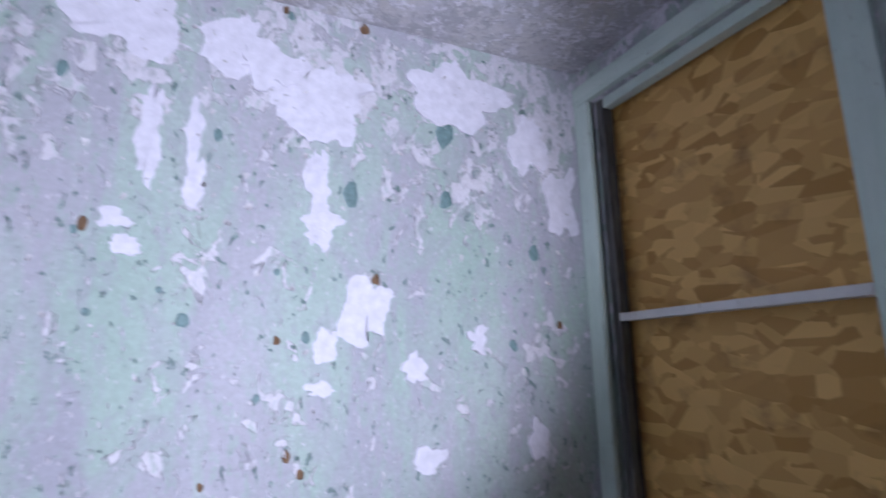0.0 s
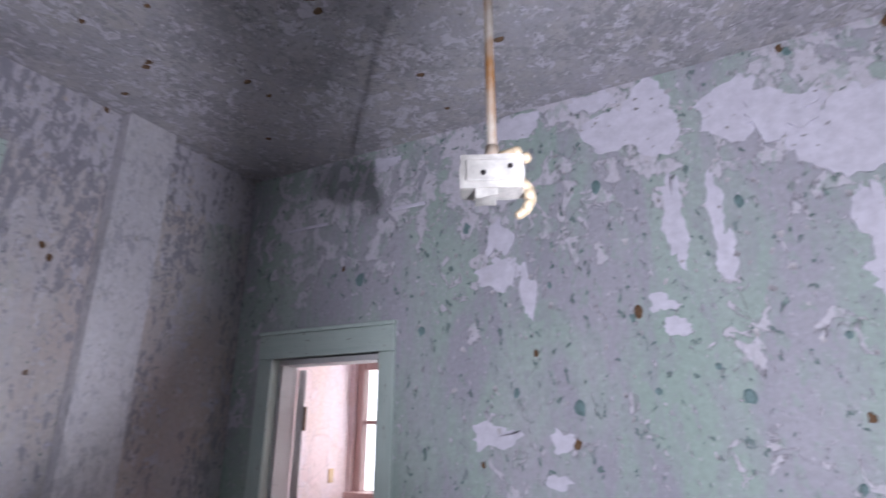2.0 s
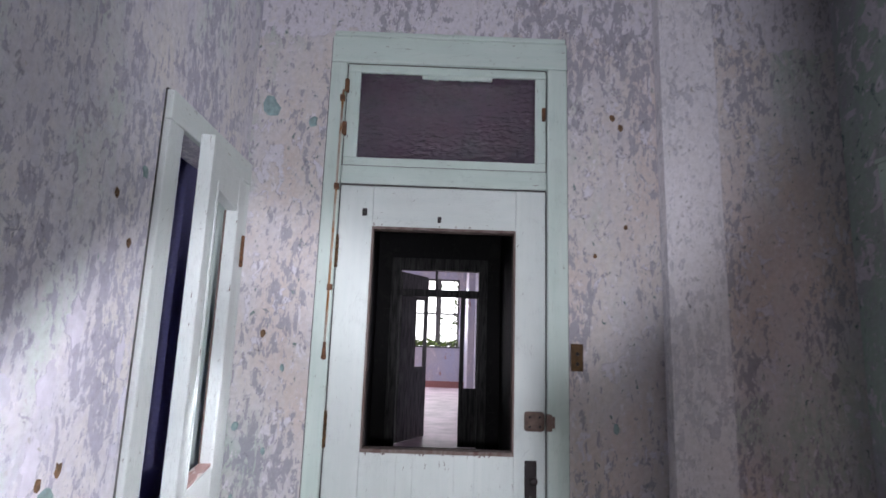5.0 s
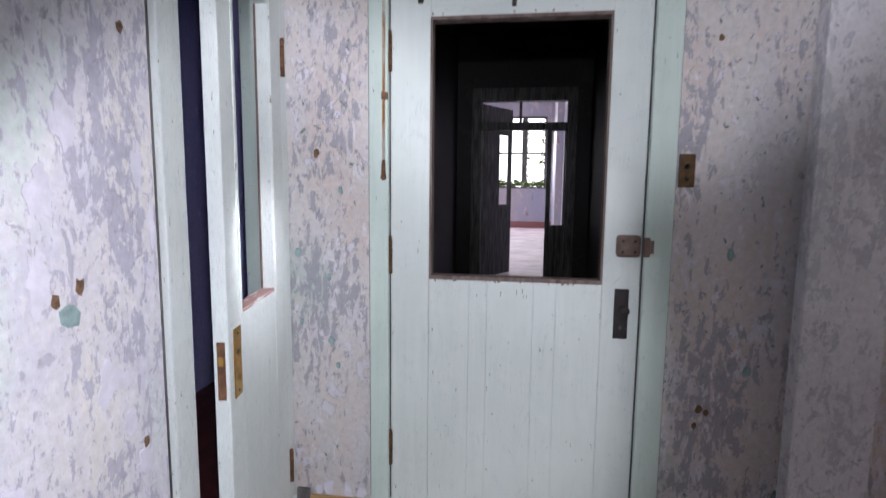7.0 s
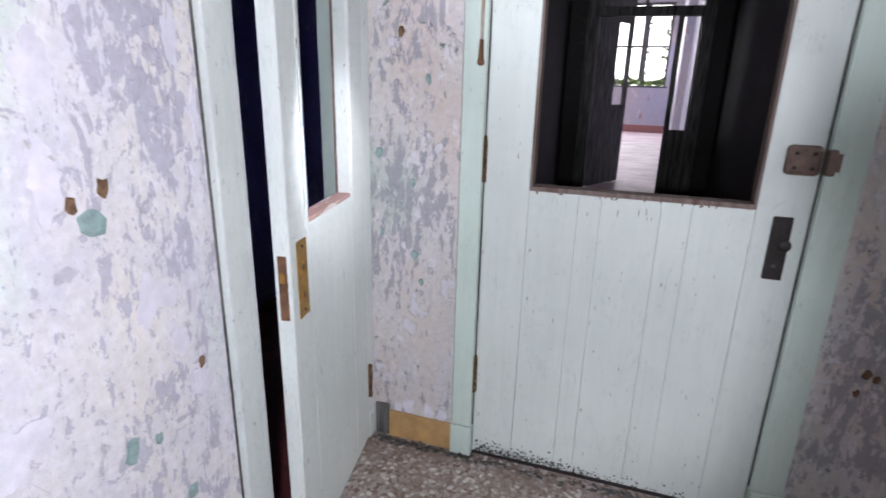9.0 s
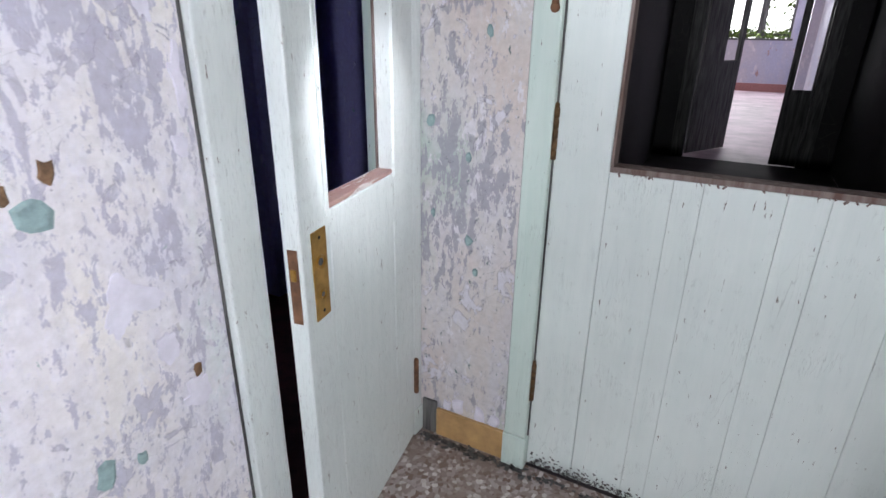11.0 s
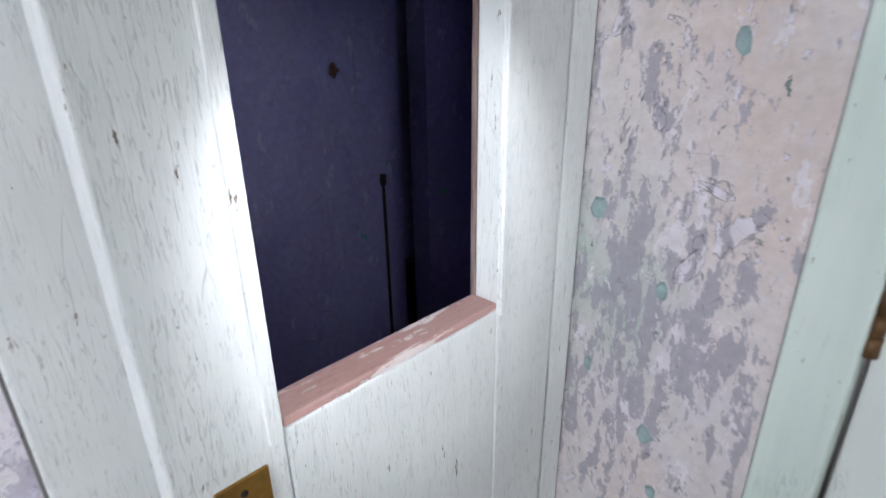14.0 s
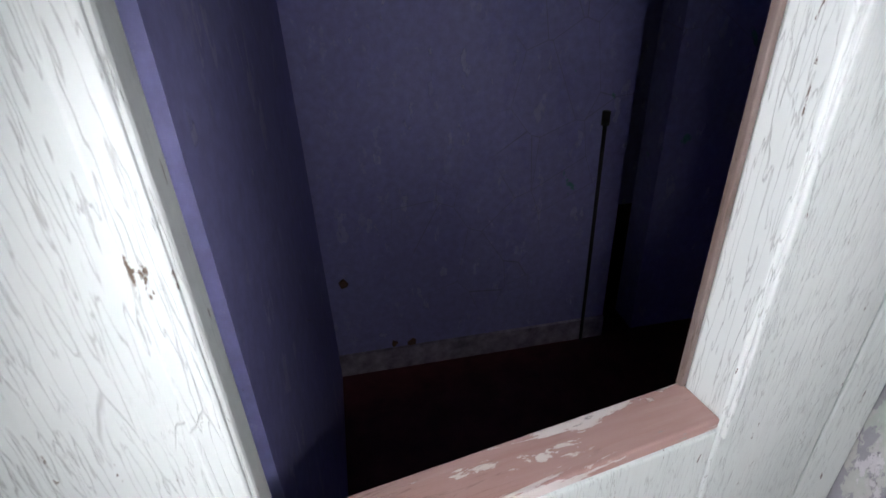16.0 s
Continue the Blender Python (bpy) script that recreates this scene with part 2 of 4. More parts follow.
def plain(name, col, rough=0.6, metal=0.0, var=0.25, scale=30, dist=0.001):
    m = Mat(name, rough, metal)
    n = m.noise(scale, 7, 0.65)
    m.color(m.mix(m.span(n, 0.3, 0.7), tuple(c * (1 - var) for c in col), tuple(min(1, c * (1 + var)) for c in col)))
    m.bump(n, dist, 0.6)
    return m.m


MAT_BRASS = plain("tarnished_brass", (0.42, 0.24, 0.06), 0.42, 0.85, 0.3)
MAT_OLDBRASS = plain("dull_brown_brass", (0.11, 0.062, 0.025), 0.55, 0.5, 0.5, 40)
MAT_RUST = plain("rusty_iron", (0.17, 0.085, 0.045), 0.75, 0.3, 0.5)
MAT_IRON = plain("dark_iron", (0.035, 0.03, 0.03), 0.5, 0.6, 0.3)
MAT_LOCK = plain("brown_enamelled_lock", (0.16, 0.11, 0.09), 0.4, 0.3, 0.35)
MAT_FIXTURE = plain("chalky_white_enamel", (0.55, 0.53, 0.49), 0.6, 0.0, 0.3, 45)
MAT_PORCELAIN = plain("cream_porcelain", (0.50, 0.40, 0.27), 0.3, 0.0, 0.12)
MAT_PIT = plain("exposed_brown_plaster", (0.17, 0.10, 0.055), 0.9, 0.0, 0.5, 60)
MAT_OCHRE = plain("ochre_glazed_tile", (0.48, 0.30, 0.13), 0.3, 0.0, 0.25, 14)
MAT_RED = plain("dark_red_floor_paint", (0.10, 0.025, 0.025), 0.6, 0.0, 0.5, 12)
MAT_LEAF = plain("vine_leaf", (0.10, 0.16, 0.02), 0.5, 0.0, 0.5, 9)
MAT_SOIL = plain("ground_outside", (0.12, 0.13, 0.07), 0.95, 0.0, 0.4, 2)


def rusty_white():
    m = Mat("rust_stained_white_paint", 0.55)
    n = m.noise(9, 6, 0.6, m.mapped((1, 1, 0.5)))
    col = m.mix(m.span(n, 0.44, 0.56), (0.50, 0.46, 0.40), (0.30, 0.13, 0.025))
    m.color(m.mix(m.span(m.noise(60, 4), 0.35, 0.65, 0.0, 0.3), col, (0.25, 0.12, 0.04)))
    m.bump(n, 0.002)
    return m.m


MAT_STEM = rusty_white()


def terrazzo(name, ground, chips, dirt):
    m = Mat(name, 0.55)
    v = m.cells(80)
    pick = m.noise(90, 2)
    sep = m.t.nodes.new("ShaderNodeSeparateColor")
    m.link(v.outputs["Color"], sep.inputs[0])
    col = m.mix(m.span(sep.outputs[0], 0.55, 0.6), ground, chips)
    col = m.mix(m.span(sep.outputs[1], 0.75, 0.8), col, (0.16, 0.10, 0.08))
    col = m.mix(m.span(sep.outputs[2], 0.86, 0.9), col, (0.62, 0.58, 0.55))
    big = m.noise(5, 7, 0.65)
    col = m.mix(m.span(big, 0.42, 0.65, 0.0, 0.75), col, dirt)
    m.color(col)
    m.bump(m.math('ADD', pick, big), 0.002)
    return m.m


MAT_FLOOR = terrazzo("terrazzo_with_grit", (0.25, 0.20, 0.18), (0.38, 0.33, 0.31), (0.22, 0.17, 0.14))
MAT_FARFLOOR = plain("dusty_lino", (0.50, 0.39, 0.43), 0.6, 0.0, 0.4, 1.4)
# Darkened so that the unlit corridor floor stays near black under the torches.
MAT_CORFLOOR = plain("dusty_unlit_lino", (0.035, 0.028, 0.03), 0.85, 0.0, 0.4, 2.0)


def strand_board():
    m = Mat("orange_strand_board", 0.65)
    col = (0.50, 0.30, 0.10)
    out = None
    for i, (ang, sc) in enumerate((((0.0), (7, 7, 12)), ((0.6), (11, 11, 15)), ((-0.7), (8, 8, 18)))):
        mp = m.t.nodes.new("ShaderNodeMapping")
        mp.inputs["Rotation"].default_value = (0, ang, 0)
        mp.inputs["Scale"].default_value = sc
        m.link(m.co, mp.inputs["Vector"])
        v = m.cells(1.0, mp.outputs[0])
        sep = m.t.nodes.new("ShaderNodeSeparateColor")
        m.link(v.outputs["Color"], sep.inputs[0])
        c = m.mix(sep.outputs[0], (0.42, 0.22, 0.05), (0.74, 0.46, 0.15))
        out = c if out is None else m.mix(m.span(sep.outputs[1], 0.5, 0.52), out, c)
    stain = m.noise(4, 6, 0.6)
    out = m.mix(m.span(stain, 0.56, 0.68, 0, 0.6), out, (0.20, 0.10, 0.03))
    m.color(out)
    m.bump(m.noise(40, 5), 0.002)
    return m.m


MAT_OSB = strand_board()


def wire_glass():
    m = Mat("purple_ripple_glass", 0.12)
    m.b.inputs["Specular IOR Level"].default_value = 1.0
    m.color(m.mix(m.span(m.noise(7, 4), 0.35, 0.65), (0.055, 0.030, 0.052), (0.042, 0.030, 0.047)))
    m.bump(m.noise(1.0, 2, 0.5, m.mapped((26, 26, 75)), 0.5), 0.010, 1.0)
    return m.m


MAT_RIPPLE = wire_glass()


def backdrop_glow():
    m = bpy.data.materials.new("overcast_distance")
    m.use_nodes = True
    t = m.node_tree
    t.nodes.remove(t.nodes["Principled BSDF"])
    e = t.nodes.new("ShaderNodeEmission")
    e.inputs[0].default_value = (1.0, 1.0, 0.99, 1)
    e.inputs[1].default_value = 3.0
    t.links.new(e.outputs[0], t.nodes["Material Output"].inputs[0])
    return m


MAT_GLOW = backdrop_glow()

# ---- building blocks ----


def block(bm, a, b, bevel=0.0, m=None):
    """Adds a box from corner a to corner b, its edges rounded by bevel, moved by m."""
    made = bmesh.ops.create_cube(bm, size=1.0)["verts"]
    for v in made:
        v.co = Vector([(a[i] + b[i]) / 2 + v.co[i] * (b[i] - a[i]) for i in range(3)])
    if bevel:
        edges = list({e for v in made for e in v.link_edges})
        made = list({v for f in bmesh.ops.bevel(bm, geom=edges, offset=bevel, segments=2, affect='EDGES', profile=0.5)["faces"] for v in f.verts} | {v for v in made if v.is_valid})
    if m is not None:
        bmesh.ops.transform(bm, matrix=m, verts=made)
    return made


def rod(bm, p, q, r0, r1=None, sides=12):
    """Adds a round bar from p to q."""
    p, q = Vector(p), Vector(q)
    made = bmesh.ops.create_cone(bm, cap_ends=True, segments=sides, radius1=r0, radius2=r0 if r1 is None else r1, depth=(q - p).length)["verts"]
    turn = (q - p).to_track_quat('Z', 'Y').to_matrix().to_4x4()
    bmesh.ops.transform(bm, matrix=Matrix.Translation((p + q) / 2) @ turn, verts=made)
    return made


def ball(bm, c, r, flat=(1, 1, 1)):
    made = bmesh.ops.create_uvsphere(bm, u_segments=14, v_segments=9, radius=r)["verts"]
    for v in made:
        v.co = Vector((v.co.x * flat[0] + c[0], v.co.y * flat[1] + c[1], v.co.z * flat[2] + c[2]))
    return made


def mesh_of(name, bm, material, smooth=False):
    me = bpy.data.meshes.new(name)
    bm.normal_update()
    bm.to_mesh(me)
    bm.free()
    me.materials.append(material)
    if smooth:
        me.polygons.foreach_set("use_smooth", [True] * len(me.polygons))
    return me


def part(name, bm, material, parent, label="", smooth=False):
    ob = new(name, mesh_of(name, bm, material, smooth))
    ob.parent = parent
    return tagged(ob, label)


def thing(name, label, category, group="", at=(0, 0, 0), turn=0.0):
    ob = new(name)
    ob.matrix_basis = pose(*at, 0, 0, turn)
    return tagged(ob, label, category, group)


def slab(name, boxes, material, label="", category="", bevel=0.0):
    bm = bmesh.new()
    for a, b in boxes:
        block(bm, a, b, bevel)
    return tagged(new(name, mesh_of(name, bm, material)), label, category, kind="structure")


def wood(name, a, b, material, parent, label="", bevel=0.003):
    bm = bmesh.new()
    block(bm, a, b, bevel)
    return part(name, bm, material, parent, label)

# ---- the setting ----
CEIL = 3.13
EAST, SOUTH = 2.62, -4.15
slab("floor", [((-0.0, SOUTH, -0.2), (EAST, 0.0, 0.0))], MAT_FLOOR, "gritty terrazzo floor with brown and grey chips", "floor")
slab("ceiling", [((-0.12, SOUTH - 0.15, CEIL), (EAST + 0.15, 0.15, CEIL + 0.2))], MAT_CEIL, "grey ceiling with flaking paint and brown pits", "ceiling")
DL, DR, DTOP = 0.385, 1.305, 2.655
slab("wall_north", [((-0.12, 0.0, 0.0), (DL, 0.15, CEIL)), ((DR, 0.0, 0.0), (EAST, 0.15, CEIL)), ((DL, 0.0, DTOP), (DR, 0.15, CEIL))],
     MAT_NORTH, "plaster wall with grey and cream paint peeling off", "wall")
slab("wall_chase", [((1.785, -0.07, 0.0), (2.03, -0.001, CEIL - 0.001))], MAT_CHASE, "boxed pipe chase with white flaking paint", "wall", 0.004)
PS, PN, PTOP = -0.957, -0.278, 2.07
slab("wall_east", [((EAST, SOUTH, 0.0), (EAST + 0.15, PS, CEIL)), ((EAST, PN, 0.0), (EAST + 0.15, 0.15, CEIL)), ((EAST, PS, PTOP), (EAST + 0.15, PN, CEIL))],
     MAT_EAST, "plaster wall with grey-green paint peeling to white", "wall")
LS, LN, LTOP = -0.625, -0.05, 2.06
slab("wall_west", [((-0.12, SOUTH, 0.0), (0.0, LS, CEIL)), ((-0.12, LN, 0.0), (0.0, 0.0, CEIL)), ((-0.12, LS, LTOP), (0.0, LN, CEIL))],
     MAT_WEST, "white plaster wall with flaking lilac and mint paint", "wall")
WL, WR, WB, WT = 1.42, 2.52, 0.60, 2.93
slab("wall_south", [((-0.12, SOUTH - 0.15, 0.0), (WL, SOUTH, CEIL)), ((WR, SOUTH - 0.15, 0.0), (EAST + 0.15, SOUTH, CEIL)),
                    ((WL, SOUTH - 0.15, 0.0), (WR, SOUTH, WB)), ((WL, SOUTH - 0.15, WT), (WR, SOUTH, CEIL))],
     MAT_EAST, "plaster wall with peeling paint round a boarded window", "wall")

# closet behind the narrow door
slab("closet_floor", [((-2.2, -0.72, -0.2), (-0.0, 1.6, -0.002))], MAT_RED, "dark red painted closet floor", "floor")
slab("closet_wall_west", [((-1.25, -0.57, 0.0), (-1.13, 0.375, 2.9)), ((-1.25, 0.495, 0.0), (-1.13, 1.5, 2.9))], MAT_BLUE, "dusty blue painted closet wall", "wall")
slab("closet_wall_south", [((-1.25, -0.69, 0.0), (-0.12, -0.57, 2.9))], MAT_BLUE, "dusty blue painted closet side wall", "wall")
slab("closet_wall_north", [((-1.13, 1.4, 0.0), (-0.0, 1.5, 2.9)), ((-2.2, 1.5, 0.0), (-0.0, 1.6, 2.9)), ((-2.2, -0.72, 0.0), (-2.1, 1.5, 2.9)), ((-2.1, -0.72, 0.0), (-1.25, -0.6, 2.9))],
     MAT_BLUE, "unlit blue closet wall", "wall")
slab("closet_wall_east", [((-0.12, 0.15, 0.0), (0.0, 1.4, 2.9))], MAT_BLUE, "unlit blue closet wall by the corridor", "wall")
slab("closet_ceiling", [((-2.2, -0.72, 2.9), (-0.12, 1.6, 3.0))], MAT_DARK, "closet ceiling, painted near black as unlit", "ceiling")

# corridor and the far ward behind the glazed door
FARY, ENDY = 5.5, 15.5
FL, FR, FT = 0.25, 1.55, 2.62
slab("corridor_floor", [((-0.0, 0.0, -0.2), (1.78, FARY, -0.001))], MAT_CORFLOOR, "dusty corridor floor, painted near black as unlit", "floor")
slab("corridor_wall_west", [((-0.12, 1.6, 0.0), (0.0, FARY, 3.3))], MAT_DARK, "corridor wall, its lack of light painted near black", "wall")
slab("corridor_wall_east", [((1.78, 0.15, 0.0), (2.02, FARY, 3.3))], MAT_DARK, "corridor wall, its lack of light painted near black", "wall")
slab("corridor_ceiling", [((-0.12, 0.15, 3.3), (2.02, FARY, 3.4))], MAT_DARK, "corridor ceiling, its lack of light painted near black", "ceiling")
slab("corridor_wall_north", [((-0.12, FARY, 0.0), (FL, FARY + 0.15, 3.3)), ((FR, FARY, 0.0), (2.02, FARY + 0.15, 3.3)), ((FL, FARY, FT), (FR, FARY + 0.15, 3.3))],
     MAT_DARK, "plaster wall round the ward doorway, painted near black as unlit", "wall")
slab("ward_floor", [((-4.0, FARY, -0.2), (2.1, ENDY, 0.0))], MAT_FARFLOOR, "dusty ward floor in daylight", "floor")
slab("ward_ceiling", [((-4.0, FARY, 4.1), (2.25, ENDY, 4.3))], MAT_FAR, "stained ward ceiling", "ceiling")
slab("ward_wall_east", [((1.86, FARY + 0.15, 0.0), (2.25, ENDY, 4.1))], MAT_FAR, "pale blue ward wall with a pier", "wall")
slab("ward_pier", [((1.70, 11.4, 0.0), (1.86, 11.9, 4.1))], MAT_FAR, "pale plaster pier against the ward wall", "wall")
# Unseen wall; its long opening is added for the side lamp.
slab("ward_wall_west", [((-4.15, FARY + 0.15, 0.0), (-4.0, 6.0, 4.1)), ((-4.15, 6.0, 0.0), (-4.0, 13.0, 1.0)), ((-4.15, 6.0, 3.2), (-4.0, 13.0, 4.1)), ((-4.15, 13.0, 0.0), (-4.0, ENDY, 4.1))],
     MAT_FAR, "unseen ward side wall with an added window opening", "wall")
slab("ward_wall_south", [((-4.15, FARY, 0.0), (-0.12, FARY + 0.15, 4.1)), ((2.02, FARY, 0.0), (2.25, FARY + 0.149, 4.1)), ((-0.12, FARY, 3.3), (2.02, FARY + 0.15, 4.1))],
     MAT_FAR, "ward wall beside the doorway", "wall")
VL, VR, VB, VT = 0.10, 1.66, 1.30, 3.50
slab("ward_wall_north", [((-4.15, ENDY, 0.0), (VL, ENDY + 0.2, 4.1)), ((VR, ENDY, 0.0), (2.25, ENDY + 0.2, 4.1)), ((VL, ENDY, 0.0), (VR, ENDY + 0.2, VB)), ((VL, ENDY, VT), (VR, ENDY + 0.2, 4.1))],
     MAT_FAR, "stained ward wall under a large window", "wall")
slab("baseboard", [((-4.0, ENDY - 0.03, 0.0), (1.859, ENDY, 0.2))], plain("dull_red_paint", (0.30, 0.13, 0.12), 0.6), "dull red baseboard of the ward", "baseboard")

# pink room east of the doorway
QE, QN = 4.27, 0.46
slab("pink_floor", [((EAST, -2.2, -0.2), (QE, QN, -0.001))], MAT_FARFLOOR, "pale dusty floor of the pink room", "floor")
slab("pink_ceiling", [((EAST + 0.15, -2.2, CEIL), (QE + 0.15, QN + 0.15, CEIL + 0.1))], MAT_PINK, "pale pink ceiling", "ceiling")
slab("pink_wall_north", [((EAST + 0.15, QN, 0.0), (QE + 0.15, QN + 0.15, CEIL))], MAT_PINK, "stained pale pink plaster wall", "wall")
slab("pink_wall_south", [((EAST + 0.15, -2.35, 0.0), (QE + 0.15, -2.2, CEIL))], MAT_PINK, "stained pale pink plaster wall", "wall")
slab("pink_wall_east", [((QE, -2.2, 0.0), (QE + 0.15, -1.5, CEIL)), ((QE, QN - 0.03, 0.0), (QE + 0.15, QN, CEIL)), ((QE, -1.5, 0.0), (QE + 0.15, QN - 0.03, 1.25)), ((QE, -1.5, 2.75), (QE + 0.15, QN - 0.03, CEIL))],
     MAT_PINK, "pink wall round a tall window", "wall")
slab("pink_room_lining", [((EAST + 0.151, -2.2, 0.0), (EAST + 0.16, PS - 0.12, CEIL)), ((EAST + 0.151, PN + 0.12, 0.0), (EAST + 0.16, QN, CEIL))], MAT_PINK, "pink plaster lining beside the doorway", "wall")

# outside
slab("ground", [((-300, -300, -0.6), (300, 300, -0.45))], MAT_SOIL, "overgrown ground outside", "ground")
slab("backdrop_north", [((-30, 72, -0.4), (30, 72.2, 40))], MAT_GLOW, "bright overcast sky beyond the ward window", "backdrop")
slab("backdrop_east", [((9.0, -6, -0.4), (9.2, 9, 9))], MAT_GLOW, "bright overcast sky beyond the pink room", "backdrop")

# ---- casings of the doorways ----


def casing(name, label, pieces):
    ob = thing(name, label, "door frame")
    ob["kind"] = "structure"
    for n, a, b, mt in pieces:
        wood(n, a, b, mt, ob, bevel=0.004)
    return ob


casing("door_frame_north", "mint painted door frame with a transom, chipped edges", [
    ("casing", (0.335, -0.022, 0.12), (0.405, 0.10, 2.64), MAT_CASING),
    ("casing", (1.298, -0.022, 0.12), (1.385, 0.10, 2.64), MAT_CASING),
    ("plinth", (0.332, -0.028, 0.0), (0.408, 0.02, 0.119), MAT_CASING),
    ("plinth", (1.296, -0.028, 0.0), (1.388, 0.02, 0.119), MAT_CASING),
    ("head", (0.335, -0.024, 2.642), (1.385, 0.10, 2.765), MAT_CASING_H),
    ("transom_bar", (0.407, -0.012, 2.085), (1.296, 0.10, 2.165), MAT_CASING_H),
    ("bead", (0.343, -0.034, 2.765), (1.377, 0.0, 2.785), MAT_CASING_H)])
transom = thing("transom_window", "green transom sash with dark rippled glass", "window")
wood("sash_rail", (0.409, -0.004, 2.168), (1.294, 0.03, 2.206), MAT_CASING_H, transom)
wood("sash_rail", (0.409, -0.004, 2.604), (1.294, 0.03, 2.640), MAT_CASING_H, transom)
wood("sash_stile", (0.409, -0.003, 2.207), (0.466, 0.03, 2.603), MAT_CASING, transom)
wood("sash_stile", (1.247, -0.003, 2.207), (1.294, 0.03, 2.603), MAT_CASING, transom)
bm = bmesh.new()
NX, NZ = 110, 56
grid = [[bm.verts.new((0.462 + 0.789 * i / NX, 0.009 + 0.007 * noise.noise(Vector((i * 0.34 + k * 0.12, k * 0.95, 0.3))) + 0.003 * noise.noise(Vector((i * 0.4, k * 0.9, 4.1))), 2.203 + 0.404 * k / NZ)) for i in range(NX + 1)] for k in range(NZ + 1)]
for k in range(NZ):
    for i in range(NX):
        bm.faces.new((grid[k][i], grid[k][i + 1], grid[k + 1][i + 1], grid[k + 1][i]))
block(bm, (0.462, 0.019, 2.203), (1.251, 0.022, 2.607))
part("pane", bm, MAT_RIPPLE, transom, "rippled purple-grey glass", True)
bm = bmesh.new()
for k in range(26):
    x = 0.74 + 0.012 * k + 0.007 * noise.noise(Vector((k, 2, 1)))
    block(bm, (x, 0.002, 2.596 - 0.010 - 0.012 * abs(noise.noise(Vector((k * 0.7, 1, 1))))), (x + 0.013, 0.010, 2.606))
part("putty", bm, MAT_CASING_H, transom, "broken putty along the pane")
for z in (2.30, 2.50):
    wood("hinge", (0.400, -0.026, z), (0.418, -0.004, z + 0.06), MAT_RUST, transom, "rusty hinge")
wood("stay", (1.275, -0.02, 2.40), (1.29, -0.004, 2.46), MAT_RUST, transom, "rusty stay")

casing("door_frame_east", "grey-green painted door frame of the pink room", [
    ("casing", (EAST - 0.02, -1.028, 0.0), (EAST + 0.04, PS + 0.012, 2.068), MAT_CASING),
    ("casing", (EAST - 0.02, PN - 0.012, 0.0), (EAST + 0.04, -0.195, 2.068), MAT_CASING),
    ("head", (EAST - 0.022, -1.028, 2.07), (EAST + 0.04, -0.195, 2.19), painted_wood("mint_casing_paint_along", (0.58, 0.70, 0.64), (0.24, 0.2, 0.16), 1, 0.68)),
    ("jamb", (EAST + 0.041, PS, 0.0), (EAST + 0.16, PS + 0.03, 2.04), MAT_PALE),
    ("jamb", (EAST + 0.041, PN - 0.03, 0.0), (EAST + 0.16, PN, 2.04), MAT_PALE),
    ("jamb", (EAST + 0.041, PS, 2.041), (EAST + 0.16, PN, 2.069), MAT_PALE),
    ("stop", (EAST + 0.07, PS + 0.031, 0.0), (EAST + 0.10, PS + 0.045, 2.03), MAT_PALE),
    ("bead", (EAST - 0.03, -1.033, 2.191), (EAST, -0.19, 2.21), MAT_CASING)])
casing("door_frame_west", "mint painted door frame of the closet, crackled", [
    ("casing", (0.0, -0.712, 0.0), (0.022, -0.622, 2.055), MAT_CRAZED),
    ("casing", (0.0, -0.052, 0.10), (0.022, -0.004, 2.055), MAT_CRAZED),
    ("head", (0.0, -0.712, 2.057), (0.024, -0.004, 2.15), painted_wood("mint_head_paint", (0.70, 0.77, 0.74), (0.24, 0.2, 0.16), 1, 0.68)),
    ("plinth", (0.0, -0.056, 0.0), (0.028, -0.002, 0.099), MAT_DOOR),
    # This jamb is coloured black for the shade in the doorway gap.
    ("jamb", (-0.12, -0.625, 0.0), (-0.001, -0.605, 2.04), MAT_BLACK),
    ("jamb", (-0.12, -0.07, 0.0), (-0.001, -0.05, 2.04), MAT_CASING)])

# Black strips laid along the joints draw the shade inside them.
seams = thing("frame_seams", "black strips for the shade in the joints beside the door frames", "joint")
seams["kind"] = "structure"
for a, b in (((0.0, -0.718, 0.0), (0.003, -0.7125, 2.15)), ((0.0, -0.7125, 2.1505), (0.003, -0.004, 2.155))):
    wood("joint", a, b, MAT_BLACK, seams, bevel=0.0)
for a, b in (((0.4055, -0.004, 2.168), (0.4085, 0.001, 2.64)), ((1.2945, -0.004, 2.168), (1.2975, 0.001, 2.64)), ((0.409, -0.0075, 2.6405), (1.294, 0.0, 2.6435)), ((0.409, -0.0075, 2.1655), (1.294, 0.0, 2.1678)), ((0.409, -0.0035, 2.0785), (1.294, 0.0, 2.0845)), ((0.4056, -0.002, 0.12), (0.4096, 0.002, 2.078)), ((1.2934, -0.002, 0.12), (1.2976, 0.002, 2.078))):
    wood("joint", a, b, MAT_BLACK, seams, bevel=0.0)
for a, b in (((0.329, -0.003, 0.12), (0.3345, 0.0, 2.765)), ((1.3855, -0.003, 0.12), (1.39, 0.0, 2.765))):
    wood("joint", a, b, MAT_BLACK, seams, bevel=0.0)

# ---- the glazed door, closed ----
door = thing("glazed_door", "closed pale green plank door, its glass missing", "door")
wood("stile", (0.410, 0.0, 0.012), (0.552, 0.045, 2.078), MAT_DOOR, door)
wood("stile", (1.166, 0.0, 0.012), (1.293, 0.045, 2.078), MAT_DOOR, door)
wood("rail", (0.5525, 0.0005, 1.902), (1.1655, 0.0445, 2.078), MAT_DOOR_H, door)
edges = (0.5525, 0.70, 0.765, 0.93, 1.01, 1.1655)
